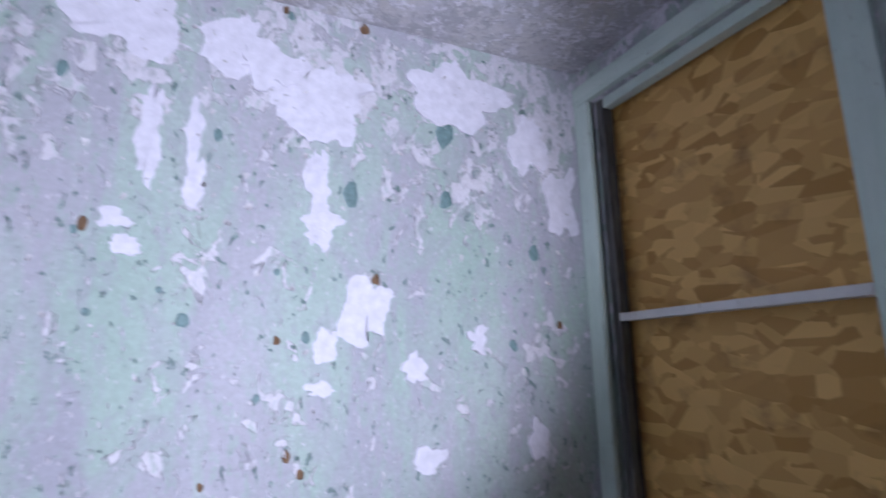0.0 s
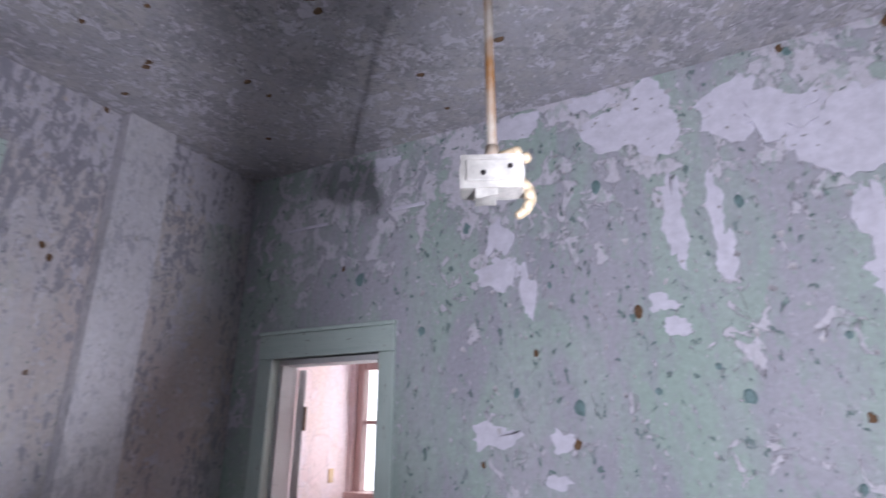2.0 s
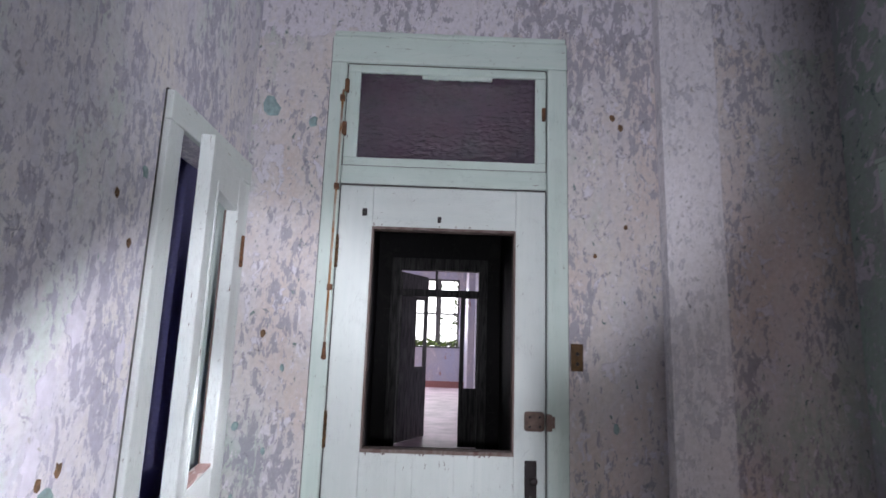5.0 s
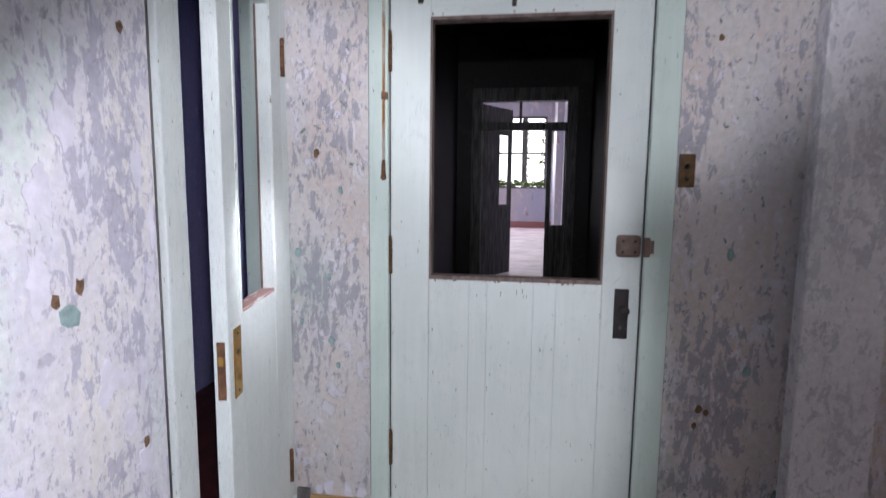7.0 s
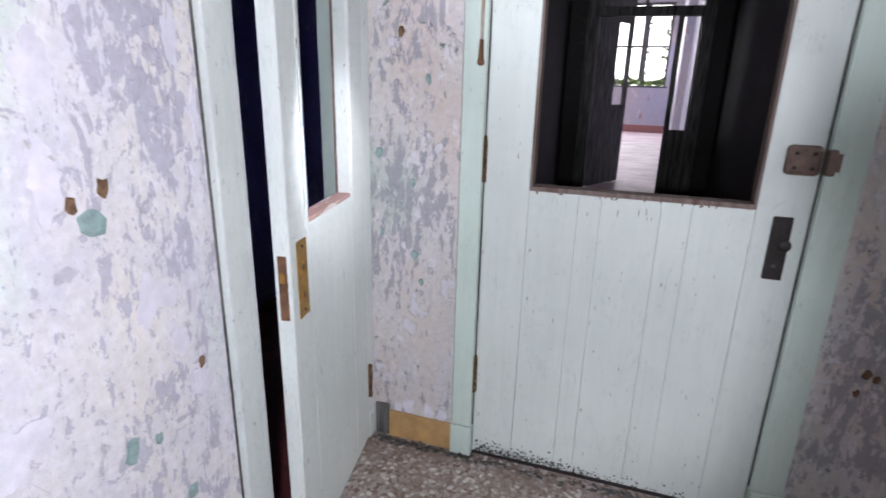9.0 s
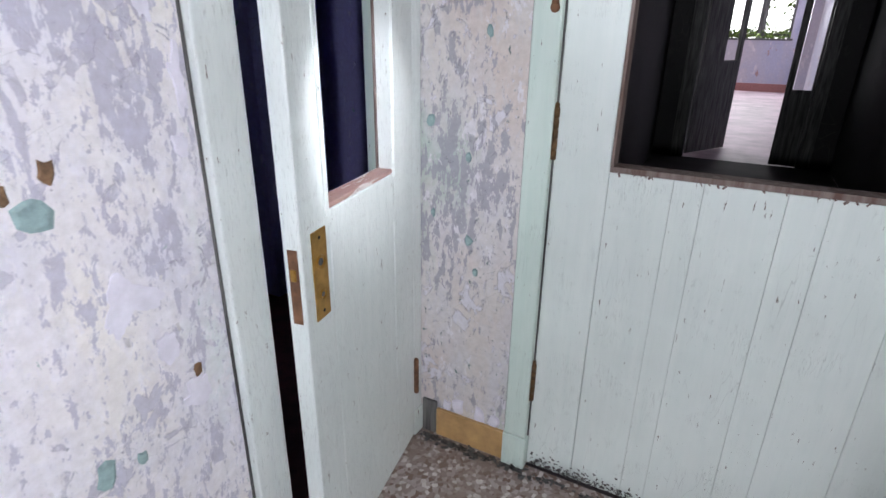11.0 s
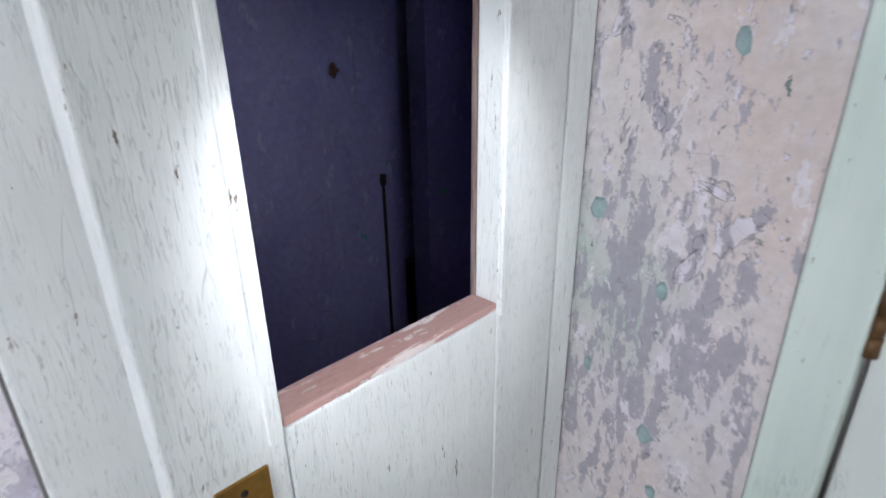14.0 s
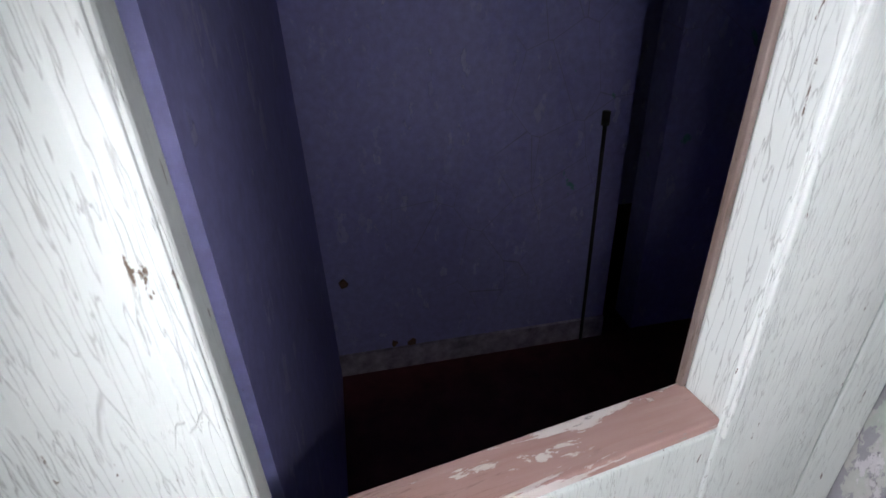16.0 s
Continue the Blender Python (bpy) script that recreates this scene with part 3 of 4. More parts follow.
for x0, x1 in zip(edges, edges[1:]):
    wood("board", (x0 + 0.0003, 0.001, 0.014), (x1 - 0.0003, 0.043, 0.983), MAT_DOOR, door, bevel=0.0011)
for nm, a, b in (("glazing_bead", (0.5525, -0.003, 0.984), (1.1655, 0.05, 0.998)), ("glazing_bead", (0.5525, -0.003, 1.890), (1.1655, 0.05, 1.9015)),
                 ("glazing_bead", (0.5525, -0.003, 0.9985), (0.560, 0.05, 1.8895)), ("glazing_bead", (1.158, -0.003, 0.9985), (1.1655, 0.05, 1.8895))):
    wood(nm, a, b, MAT_BROWN, door, "bare brown wood bead", 0.001)
for z in (0.26, 1.0, 1.72):
    bm = bmesh.new()
    rod(bm, (0.4085, -0.006, z), (0.4085, -0.006, z + 0.13), 0.0065)
    for k in range(5):
        rod(bm, (0.4085, -0.006, z + 0.026 * k), (0.4085, -0.006, z + 0.026 * k + 0.022), 0.0085)
    ball(bm, (0.4085, -0.006, z + 0.134), 0.007)
    part("hinge", bm, MAT_OLDBRASS, door, "dull brown hinge", True)
bm = bmesh.new()
block(bm, (1.205, -0.028, 1.085), (1.286, 0.001, 1.162), 0.012)
lock = part("rim_lock", bm, MAT_LOCK, door, "brown surface-mounted lock")
for dx, dz in ((0.02, 0.02), (0.02, 0.057), (0.06, 0.02), (0.06, 0.057)):
    bm = bmesh.new()
    ball(bm, (1.205 + dx, -0.029, 1.085 + dz), 0.005, (1, 0.5, 1))
    part("screw", bm, MAT_IRON, lock, "", True)
bm = bmesh.new()
block(bm, (1.209, -0.008, 0.795), (1.257, 0.001, 0.972), 0.003)
plate = part("handle_plate", bm, MAT_IRON, door, "dark iron handle plate")
bm = bmesh.new()
rod(bm, (1.24, -0.008, 0.90), (1.24, -0.030, 0.90), 0.011)
ball(bm, (1.24, -0.034, 0.90), 0.017, (1, 0.6, 1))
part("knob", bm, MAT_IRON, plate, "stub of a broken knob", True)
bm = bmesh.new()
rod(bm, (1.232, -0.0095, 0.835), (1.232, -0.006, 0.835), 0.006)
part("keyhole", bm, MAT_BLACK, plate)
for x, z, s in ((0.508, 1.945, 0.02), (0.83, 1.925, 0.016)):
    bm = bmesh.new()
    block(bm, (x, -0.012, z), (x + s, 0.0, z + s * 1.6), 0.003)
    rod(bm, (x + s / 2, -0.012, z + s * 0.6), (x + s / 2, -0.026, z + s * 0.3), 0.004)
    part("hook", bm, MAT_IRON, door, "rusty hook")
keeper = thing("lock_keeper", "brown lock keeper screwed to the door frame", "lock")
wood("box", (1.289, -0.046, 1.090), (1.312, -0.022, 1.156), MAT_LOCK, keeper, bevel=0.006)
wood("strap", (1.314, -0.027, 1.10), (1.326, -0.022, 1.145), MAT_LOCK, keeper, bevel=0.001)

# transom rod on the frame
rodset = thing("transom_rod", "rust-streaked rod that works the transom", "rod")
bm = bmesh.new()
rod(bm, (0.392, -0.036, 1.40), (0.398, -0.036, 2.50), 0.005)
part("bar", bm, MAT_STEM, rodset, "", True)
bm = bmesh.new()
rod(bm, (0.392, -0.036, 1.355), (0.392, -0.036, 1.41), 0.009, 0.006)
ball(bm, (0.392, -0.036, 1.35), 0.011)
part("grip", bm, MAT_RUST, rodset, "brown grip", True)
for z in (1.62, 2.05, 2.45):
    wood("guide", (0.386, -0.044, z), (0.406, -0.022, z + 0.025), MAT_RUST, rodset, bevel=0.002)

# wall switch
sw = thing("light_switch", "rusty brass double switch plate on the wall", "switch")
wood("plate", (1.397, -0.006, 1.325), (1.448, 0.0, 1.435), MAT_OLDBRASS, sw, bevel=0.002)
for z in (1.352, 1.392):
    bm = bmesh.new()
    rod(bm, (1.4225, -0.007, z), (1.4225, -0.014, z + 0.004), 0.007)
    part("button", bm, MAT_IRON, sw, "dark push button", True)

# skirting tile
tile = thing("skirting_tile", "ochre glazed skirting tile with chipped top", "tile")
wood("tile", (0.085, -0.014, 0.0), (0.332, 0.0, 0.106), MAT_OCHRE, tile)
wood("mortar", (0.030, -0.012, 0.0), (0.084, 0.0, 0.13), MAT_BLACK, tile, "black broken corner")
skirt = thing("skirting_tile", "ochre glazed skirting tile beside the door frame", "tile")
wood("tile", (1.39, -0.014, 0.0), (1.784, 0.0, 0.106), MAT_OCHRE, skirt)

# ---- the closet door, ajar ----
LEAF = 0.572
leaf = thing("closet_door", "narrow pale green door standing ajar, its pane missing", "door", at=(0.026, -0.058, 0.0), turn=9.6)
# along the leaf y runs from hinge (0) to latch (-LEAF); the room face is at x = 0
S0, S1, A0, A1 = 0.136, 0.464, 0.968, 1.90
TH = 0.042
wood("stile", (-TH, -S0, 0.012), (0.0, 0.0, 2.045), MAT_CRAZED, leaf)
wood("stile", (-TH, -LEAF, 0.012), (0.0, -S1, 2.045), MAT_CRAZED, leaf)
wood("rail", (-TH + 0.0005, -S1 + 0.0005, A1), (-0.0005, -S0 - 0.0005, 2.045), MAT_CRAZED, leaf)
wood("panel", (-TH + 0.0005, -S1 + 0.0005, 0.012), (-0.0005, -S0 - 0.0005, A0 - 0.012), MAT_CRAZED, leaf)
wood("sill", (-TH - 0.004, -S1 + 0.0005, A0 - 0.0115), (-0.002, -S0 - 0.0005, A0), MAT_SILL, leaf, "pink-brown wood sill with flaked paint", 0.002)
for y0, y1 in ((-S0 - 0.006, -S0 - 0.0005),):
    wood("glazing_bead", (-TH - 0.004, y0, A0 + 0.0005), (-0.0395, y1, A1), MAT_BROWN, leaf, "bare brown wood bead", 0.001)
wood("moulding", (-0.001, -S1 - 0.018, A0 - 0.02), (0.0035, -S1 - 0.0025, A1 + 0.02), MAT_CRAZED, leaf, "", 0.0015)
wood("moulding", (-0.001, -S0 + 0.0025, A0 - 0.02), (0.0035, -S0 + 0.012, A1 + 0.02), MAT_CRAZED, leaf, "", 0.0015)
bm = bmesh.new()
block(bm, (0.0, -0.540, 0.736), (0.0035, -0.487, 0.930), 0.001)
esc = part("escutcheon", bm, MAT_BRASS, leaf, "worn brass lock plate")
for z, r in ((0.862, 0.010), (0.79, 0.007)):
    bm = bmesh.new()
    made = bmesh.ops.create_cone(bm, cap_ends=False, segments=20, radius1=r * 1.5, radius2=r * 1.5, depth=0.004)["verts"]
    bmesh.ops.transform(bm, matrix=pose(0.004, -0.514, z, 0, 90, 0), verts=made)
    part("ring", bm, MAT_BRASS, esc, "", True)
    bm = bmesh.new()
    rod(bm, (0.003, -0.514, z), (0.0045, -0.514, z), r * 0.8)
    part("keyhole", bm, MAT_BLACK, esc)
for z in (0.752, 0.914):
    bm = bmesh.new()
    ball(bm, (0.004, -0.514, z), 0.004, (0.5, 1, 1))
    part("screw", bm, MAT_IRON, esc, "", True)
bm = bmesh.new()
block(bm, (-0.032, -LEAF - 0.002, 0.745), (-0.010, -LEAF + 0.002, 0.905), 0.001)
part("latch_plate", bm, MAT_RUST, leaf, "rusty edge plate")
bm = bmesh.new()
block(bm, (-0.027, -LEAF - 0.006, 0.84), (-0.015, -LEAF, 0.865), 0.002)
part("latch", bm, MAT_BRASS, leaf)
for z in (0.18, 1.70):
    bm = bmesh.new()
    rod(bm, (0.005, 0.006, z), (0.005, 0.006, z + 0.13), 0.006)
    for k in range(5):
        rod(bm, (0.005, 0.006, z + 0.026 * k), (0.005, 0.006, z + 0.026 * k + 0.022), 0.008)
    part("hinge", bm, MAT_RUST, leaf, "rusty butt hinge", True)

# rod leaning in the closet
pole = thing("closet_pipe", "thin dark pipe standing against the closet wall", "pipe")
bm = bmesh.new()
rod(bm, (-1.115, 0.292, -0.002), (-1.118, 0.290, 0.81), 0.006)
part("pipe", bm, MAT_IRON, pole, "", True)
bm = bmesh.new()
rod(bm, (-1.118, 0.290, 0.80), (-1.118, 0.290, 0.84), 0.012)
part("cap", bm, MAT_IRON, pole, "", True)

# ---- hanging lamp mount ----
LX, LY, LZ = 1.092, -2.140, 2.044
lamp = thing("ceiling_lamp_mount", "rusty stem with a chalky white lamp box hanging from the ceiling", "lamp", at=(LX, LY, 0), turn=24)


def chalky(bm, amount, seed):
    """Makes a cast lump uneven, as thick old enamel is."""
    bmesh.ops.subdivide_edges(bm, edges=bm.edges[:], cuts=3, use_grid_fill=True)
    for v in bm.verts:
        v.co += noise.noise_vector(v.co * 55 + Vector((seed, 0, 0))) * amount


bm = bmesh.new()
rod(bm, (0, 0, LZ + 0.022), (0, 0, CEIL - 0.03), 0.0062)
part("stem", bm, MAT_STEM, lamp, "rust-streaked white stem", True)
bm = bmesh.new()
rod(bm, (0, 0, CEIL - 0.045), (0, 0, CEIL), 0.02, 0.055, 20)
part("canopy", bm, MAT_STEM, lamp, "", True)
bm = bmesh.new()
rod(bm, (0, 0, LZ + 0.012), (0, 0, LZ + 0.034), 0.0105, 0.0085)
part("collar", bm, MAT_STEM, lamp, "rusty collar", True)
bm = bmesh.new()
block(bm, (-0.019, -0.036, LZ - 0.030), (0.019, 0.040, LZ + 0.014))
chalky(bm, 0.0035, 1.0)
box = part("box", bm, MAT_FIXTURE, lamp, "chalky white box")
bm = bmesh.new()
block(bm, (-0.0225, -0.026, LZ - 0.022), (-0.0185, 0.033, LZ + 0.006), 0.0015)
part("cover", bm, MAT_FIXTURE, box, "chipped white cover plate")
for y, z in ((0.012, LZ - 0.012), (-0.020, LZ - 0.004)):
    bm = bmesh.new()
    ball(bm, (-0.0228, y, z), 0.0035, (0.4, 1, 1))
    part("screw", bm, MAT_IRON, box, "dark screw hole", True)
bm = bmesh.new()
block(bm, (-0.016, -0.004, LZ - 0.040), (0.014, 0.022, LZ - 0.028))
chalky(bm, 0.003, 4.0)
part("lip", bm, MAT_FIXTURE, lamp, "broken white lip")
for y, z in ((-0.020, LZ + 0.020), (-0.031, LZ + 0.012)):
    bm = bmesh.new()
    rod(bm, (-0.006, y + 0.010, z - 0.006), (-0.006, y - 0.008, z + 0.002), 0.0085, 0.0075)
    ball(bm, (-0.006, y - 0.009, z + 0.002), 0.0078)
    part("porcelain_knob", bm, MAT_PORCELAIN, lamp, "cream porcelain knob", True)
bm = bmesh.new()
pts = [(0, -0.032, LZ - 0.014), (0, -0.042, LZ - 0.026), (0, -0.044, LZ - 0.040), (0, -0.038, LZ - 0.052), (0, -0.030, LZ - 0.058)]
for i, (p, q) in enumerate(zip(pts, pts[1:])):
    rod(bm, p, q, 0.0082 - 0.0006 * i, 0.0076 - 0.0006 * i)
    ball(bm, q, 0.0076 - 0.0006 * i)
part("hook", bm, MAT_PORCELAIN, lamp, "cream curled hook", True)

# ---- boarded window ----
win = thing("boarded_window", "window boarded up with orange strand board", "window")
Y = SOUTH
wood("casing", (WR, Y - 0.02, WB), (WR + 0.10, Y + 0.025, WT), MAT_CASING, win, "grey-green casing")
wood("casing", (WL - 0.10, Y - 0.02, WB), (WL, Y + 0.025, WT), MAT_CASING, win, "grey-green casing")
wood("head", (WL - 0.10, Y - 0.02, WT + 0.001), (WR + 0.10, Y + 0.03, WT + 0.10), MAT_CASING_H, win)
wood("sill", (WL - 0.12, Y - 0.10, WB - 0.04), (WR + 0.12, Y + 0.06, WB - 0.001), MAT_CASING_H, win)
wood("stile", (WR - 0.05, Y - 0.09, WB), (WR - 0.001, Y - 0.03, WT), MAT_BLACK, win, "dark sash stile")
wood("stile", (WL + 0.001, Y - 0.09, WB), (WL + 0.04, Y - 0.03, WT), MAT_CASING, win)
wood("rail", (WL + 0.041, Y - 0.085, WT - 0.05), (WR - 0.051, Y - 0.03, WT), MAT_CASING_H, win)
wood("meeting_rail", (WL + 0.041, Y - 0.085, 1.85), (WR - 0.051, Y - 0.025, 1.885), MAT_PALE, win, "pale meeting rail")
wood("board", (WL + 0.005, Y - 0.13, WB + 0.001), (WR - 0.005, Y - 0.112, WT - 0.001), MAT_OSB, win, "orange strand board", 0.001)

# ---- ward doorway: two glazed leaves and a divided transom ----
# The unlit look of the ward frame and leaves is put into their black.
ward = casing("door_frame_ward", "double door frame with a transom, its shade painted near black", [
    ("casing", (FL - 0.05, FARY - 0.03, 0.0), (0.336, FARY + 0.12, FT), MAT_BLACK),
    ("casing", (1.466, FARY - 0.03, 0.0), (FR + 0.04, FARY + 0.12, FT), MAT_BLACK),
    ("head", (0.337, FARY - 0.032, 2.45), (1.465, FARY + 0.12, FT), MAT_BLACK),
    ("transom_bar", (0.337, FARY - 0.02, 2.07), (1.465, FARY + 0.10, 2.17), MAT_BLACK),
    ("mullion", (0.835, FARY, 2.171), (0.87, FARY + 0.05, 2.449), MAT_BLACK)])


def ward_leaf(label, at, turn, width, top, solid):
    """A glazed leaf: solid is the width of the stile at the hinge."""
    d = thing("ward_door", label, "door", "pair of ward doors", at, turn)
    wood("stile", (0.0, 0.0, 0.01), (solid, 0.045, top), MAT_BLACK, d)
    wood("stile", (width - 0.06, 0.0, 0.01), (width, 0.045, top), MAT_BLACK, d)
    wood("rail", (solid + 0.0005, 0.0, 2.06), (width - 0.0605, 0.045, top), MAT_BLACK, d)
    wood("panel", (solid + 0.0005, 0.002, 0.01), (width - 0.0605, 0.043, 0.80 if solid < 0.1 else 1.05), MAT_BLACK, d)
    return d


ward_leaf("dark glazed ward door, closed", (1.462, FARY + 0.045, 0.0), 180, 0.25, 2.12, 0.02)
ward_leaf("tall dark ward door with a narrow pane, standing open into the ward", (0.355, FARY + 0.16, 0.0), 60, 0.76, 2.44, 0.42)


def tall_window(name, label, at, turn, w, z0, z1, cols, rows, frame_mat, bar=0.05):
    """A sash window in a wall, along local x, with bars at the given fractions."""
    d = thing(name, label, "window", at=at, turn=turn)
    d["kind"] = "structure"
    wood("frame", (0.0, 0.0, z0), (bar, 0.08, z1), frame_mat, d)
    wood("frame", (w - bar, 0.0, z0), (w, 0.08, z1), frame_mat, d)
    wood("frame", (bar, 0.0, z1 - bar), (w - bar, 0.08, z1), frame_mat, d)
    wood("window_sill", (-0.05, -0.08, z0 - 0.05), (w + 0.05, 0.10, z0 - 0.001), frame_mat, d)
    for f, b in cols:
        wood("mullion", (w * f - b / 2, 0.01, z0), (w * f + b / 2, 0.07, z1 - bar), frame_mat, d)
    for f, b in rows:
        z = z0 + (z1 - z0) * f
        wood("glazing_bar", (bar, 0.02, z - b / 2), (w - bar, 0.06, z + b / 2), frame_mat, d)
    return d


tall_window("window_ward", "large dark-framed ward window overgrown with vines", (VL, ENDY + 0.05, 0), 0, VR - VL, VB, VT, ((0.27, 0.05), (0.56, 0.16)), ((0.48, 0.05), (0.04, 0.05)), MAT_BLACK, 0.06)
tall_window("window_pink", "tall pink-framed window in daylight", (QE + 0.05, QN - 0.03, 0), -90, 1.93, 1.25, 2.75, ((0.5, 0.09),), ((0.345, 0.03), (0.655, 0.085)), painted_wood("pink_window_paint", (0.55, 0.36, 0.34), (0.25, 0.12, 0.1)), 0.06)

# the open leaf of the pink room
pleaf = thing("pink_room_door", "white painted door standing open against the pink room", "door", at=(EAST + 0.17, PN - 0.03, 0.0), turn=42.5)
wood("stile", (0.0, -0.04, 0.012), (0.10, 0.0, 2.03), MAT_PALE, pleaf)
wood("stile", (0.53, -0.04, 0.012), (0.63, 0.0, 2.03), MAT_PALE, pleaf)
for z0, z1 in ((0.012, 0.22), (0.95, 1.10), (1.90, 2.03)):
    wood("rail", (0.1005, -0.04, z0), (0.5295, 0.0, z1), MAT_PALE, pleaf)
# Panels are coloured brown for the shade on the backlit leaf.
for z0, z1 in ((0.2205, 0.9495), (1.1005, 1.8995)):
    wood("panel", (0.1005, -0.03, z0), (0.5295, -0.01, z1), MAT_BROWN, pleaf, "panel coloured dark for the leaf's shaded face")
for z in (0.25, 1.72):
    bm = bmesh.new()
    rod(bm, (-0.004, -0.046, z), (-0.004, -0.046, z + 0.12), 0.008)
    block(bm, (-0.004, -0.045, z), (0.03, -0.040, z + 0.12))
    part("hinge", bm, MAT_RUST, pleaf, "rusty hinge")
sock = thing("wall_socket", "small orange-brown wall socket on pink plaster", "socket")
wood("plate", (4.04, QN - 0.008, 1.33), (4.10, QN, 1.43), MAT_OCHRE, sock)

# ---- vines at the ward window ----
rng = random.Random(7)


def vine(name, label, count, place):
    bm = bmesh.new()
    for _ in range(count):
        c, n = place()
        s = rng.uniform(0.03, 0.07)
        m = Matrix.Translation(c) @ Euler((rng.uniform(0.6, 2.4), rng.uniform(-0.8, 0.8), rng.uniform(0, 6.28))).to_matrix().to_4x4()
        vs = [bm.verts.new(m @ Vector(p)) for p in ((0, -s, 0), (s * 0.7, -s * 0.2, s * 0.2), (s * 0.3, s * 0.4, 0.0), (0, s, -s * 0.2), (-s * 0.3, s * 0.4, 0.0), (-s * 0.7, -s * 0.2, s * 0.2))]
        bm.faces.new(vs)
    ob = new(name, mesh_of(name, bm, MAT_LEAF))
    return tagged(ob, label, "vine", kind="stuff")


def at_sill():
    x = rng.uniform(VL, VR)
    return Vector((x, ENDY + rng.uniform(0.0, 0.35), VB + abs(rng.gauss(0, 0.09)) + 0.02)), None


def at_side():
    z = rng.uniform(VB, VT)
    d = abs(rng.gauss(0, 0.05 + 0.06 * (VT - z) / 2))
    x = rng.choice((VR - 0.05 - d, VL + (VR - VL) * 0.56 + 0.05 + d * 0.5))
    return Vector((x, ENDY + rng.uniform(0.12, 0.35), z)), None


vine("sill_vine", "yellow-green vine leaves along the ward window sill", 420, at_sill)
vine("side_vine", "yellow-green vine climbing the ward window jamb", 150, at_side)

# ---- pits where plaster has come away ----


def pits(name, label, spots, axis, sign, material=MAT_PIT, what="plaster pits"):
    """Small ragged brown pits on a wall or ceiling; spots are (u, v, size)."""
    bm = bmesh.new()
    for u, v, s in spots:
        k = 9
        ring = []
        rim = []
        for i in range(k):
            a = 6.283 * i / k
            r = s * rng.uniform(0.65, 1.15)
            du, dv = r * math.cos(a) * 0.8, r * math.sin(a) * 1.15
            for lst, q, off in ((ring, 1.0, 0.0), (rim, 0.7, 0.003)):
                if axis == 'x':
                    p = (sign[0] + sign[1] * off, u + du * q, v + dv * q)
                elif axis == 'y':
                    p = (u + du * q, sign[0] + sign[1] * off, v + dv * q)
                else:
                    p = (u + du * q, v + dv * q, sign[0] + sign[1] * off)
                lst.append(bm.verts.new(p))
        for i in range(k):
            bm.faces.new((ring[i], ring[(i + 1) % k], rim[(i + 1) % k], rim[i]))
        bm.faces.new(rim)
    bmesh.ops.recalc_face_normals(bm, faces=bm.faces[:])
    return tagged(new(name, mesh_of(name, bm, material)), label, what, kind="stuff")


pits("ceiling_pits", "brown pits in the flaking ceiling", [
    (0.815, -0.032, 0.03), (1.122, -0.47, 0.028), (1.119, -0.245, 0.024), (1.607, -0.436, 0.02), (1.986, -0.731, 0.014), (1.623, -1.282, 0.025),
    (1.392, -0.751, 0.014), (1.33, -0.472, 0.016), (0.565, -0.083, 0.02), (0.853, -0.044, 0.028), (1.682, -0.181, 0.018), (1.144, -0.245, 0.018),
    (1.592, -0.475, 0.02), (1.13, -0.501, 0.022), (1.687, -1.261, 0.02), (2.167, -1.401, 0.018), (2.261, -0.453, 0.02), (1.869, -0.728, 0.02),
    (2.438, -1.383, 0.014), (2.115, -1.769, 0.02), (1.931, -2.415, 0.016), (2.021, -3.254, 0.03), (1.3, -1.5, 0.016), (1.703, -2.091, 0.014),
    (2.054, -2.804, 0.016)], 'z', (CEIL, -1))
pits("ceiling_specks", "small brown specks scattered over the ceiling", [
    (rng.uniform(0.2, EAST - 0.04), -abs(rng.gauss(0, 1.3)) % 4.0 - 0.02, rng.uniform(0.005, 0.014)) for _ in range(150)], 'z', (CEIL, -1))
pits("north_wall_pits", "brown pits in the flaking plaster", [
    (1.59, 2.43, .016), (1.625, 2.388, .016), (.567, 3.13, .02), (1.232, 3.08, .02), (1.713, 3.125, .02), (.128, 1.435, .016), (1.512, .555, .016), (1.538, .542, .014), (1.50, .492, .012), (1.64, 1.934, .012), (1.505, 1.807, .012)], 'y', (0.0, -1))
pits("west_wall_pits", "brown pits and screw holes in white plaster", [
    (-.885, 1.778, .014), (-.803, 1.66, .014), (-1.146, 1.155, .014), (-1.016, 1.095, .014), (-.957, 1.113, .017), (-.792, .703, .014)], 'x', (0.0, 1))
pits("east_wall_pits", "brown pits in grey-green plaster", [
    (-2.09, 2.15, 0.024), (-1.69, 2.02, 0.016), (-1.83, 1.68, 0.022), (-2.72, 1.77, 0.016), (-3.09, 2.01, 0.024), (-2.77, 1.37, 0.024),
    (-2.82, 1.31, 0.018), (-3.96, 1.84, 0.020), (-3.03, 3.10, 0.028), (-2.70, 3.10, 0.020), (-1.45, 1.60, 0.014), (-0.70, 2.50, 0.014),
    (-2.50, 1.30, 0.014)], 'x', (EAST, -1))
pits("closet_pits", "dark holes in the blue closet wall", [(.138, 1.2, .022), (-.52, .366, .018), (-.32, .09, .02), (-.38, .10, .014)], 'x', (-1.13, 1))


MAT_OLDPAINT = plain("blue_green_underpaint", (0.27, 0.38, 0.38), 0.6, 0.0, 0.3, 40)
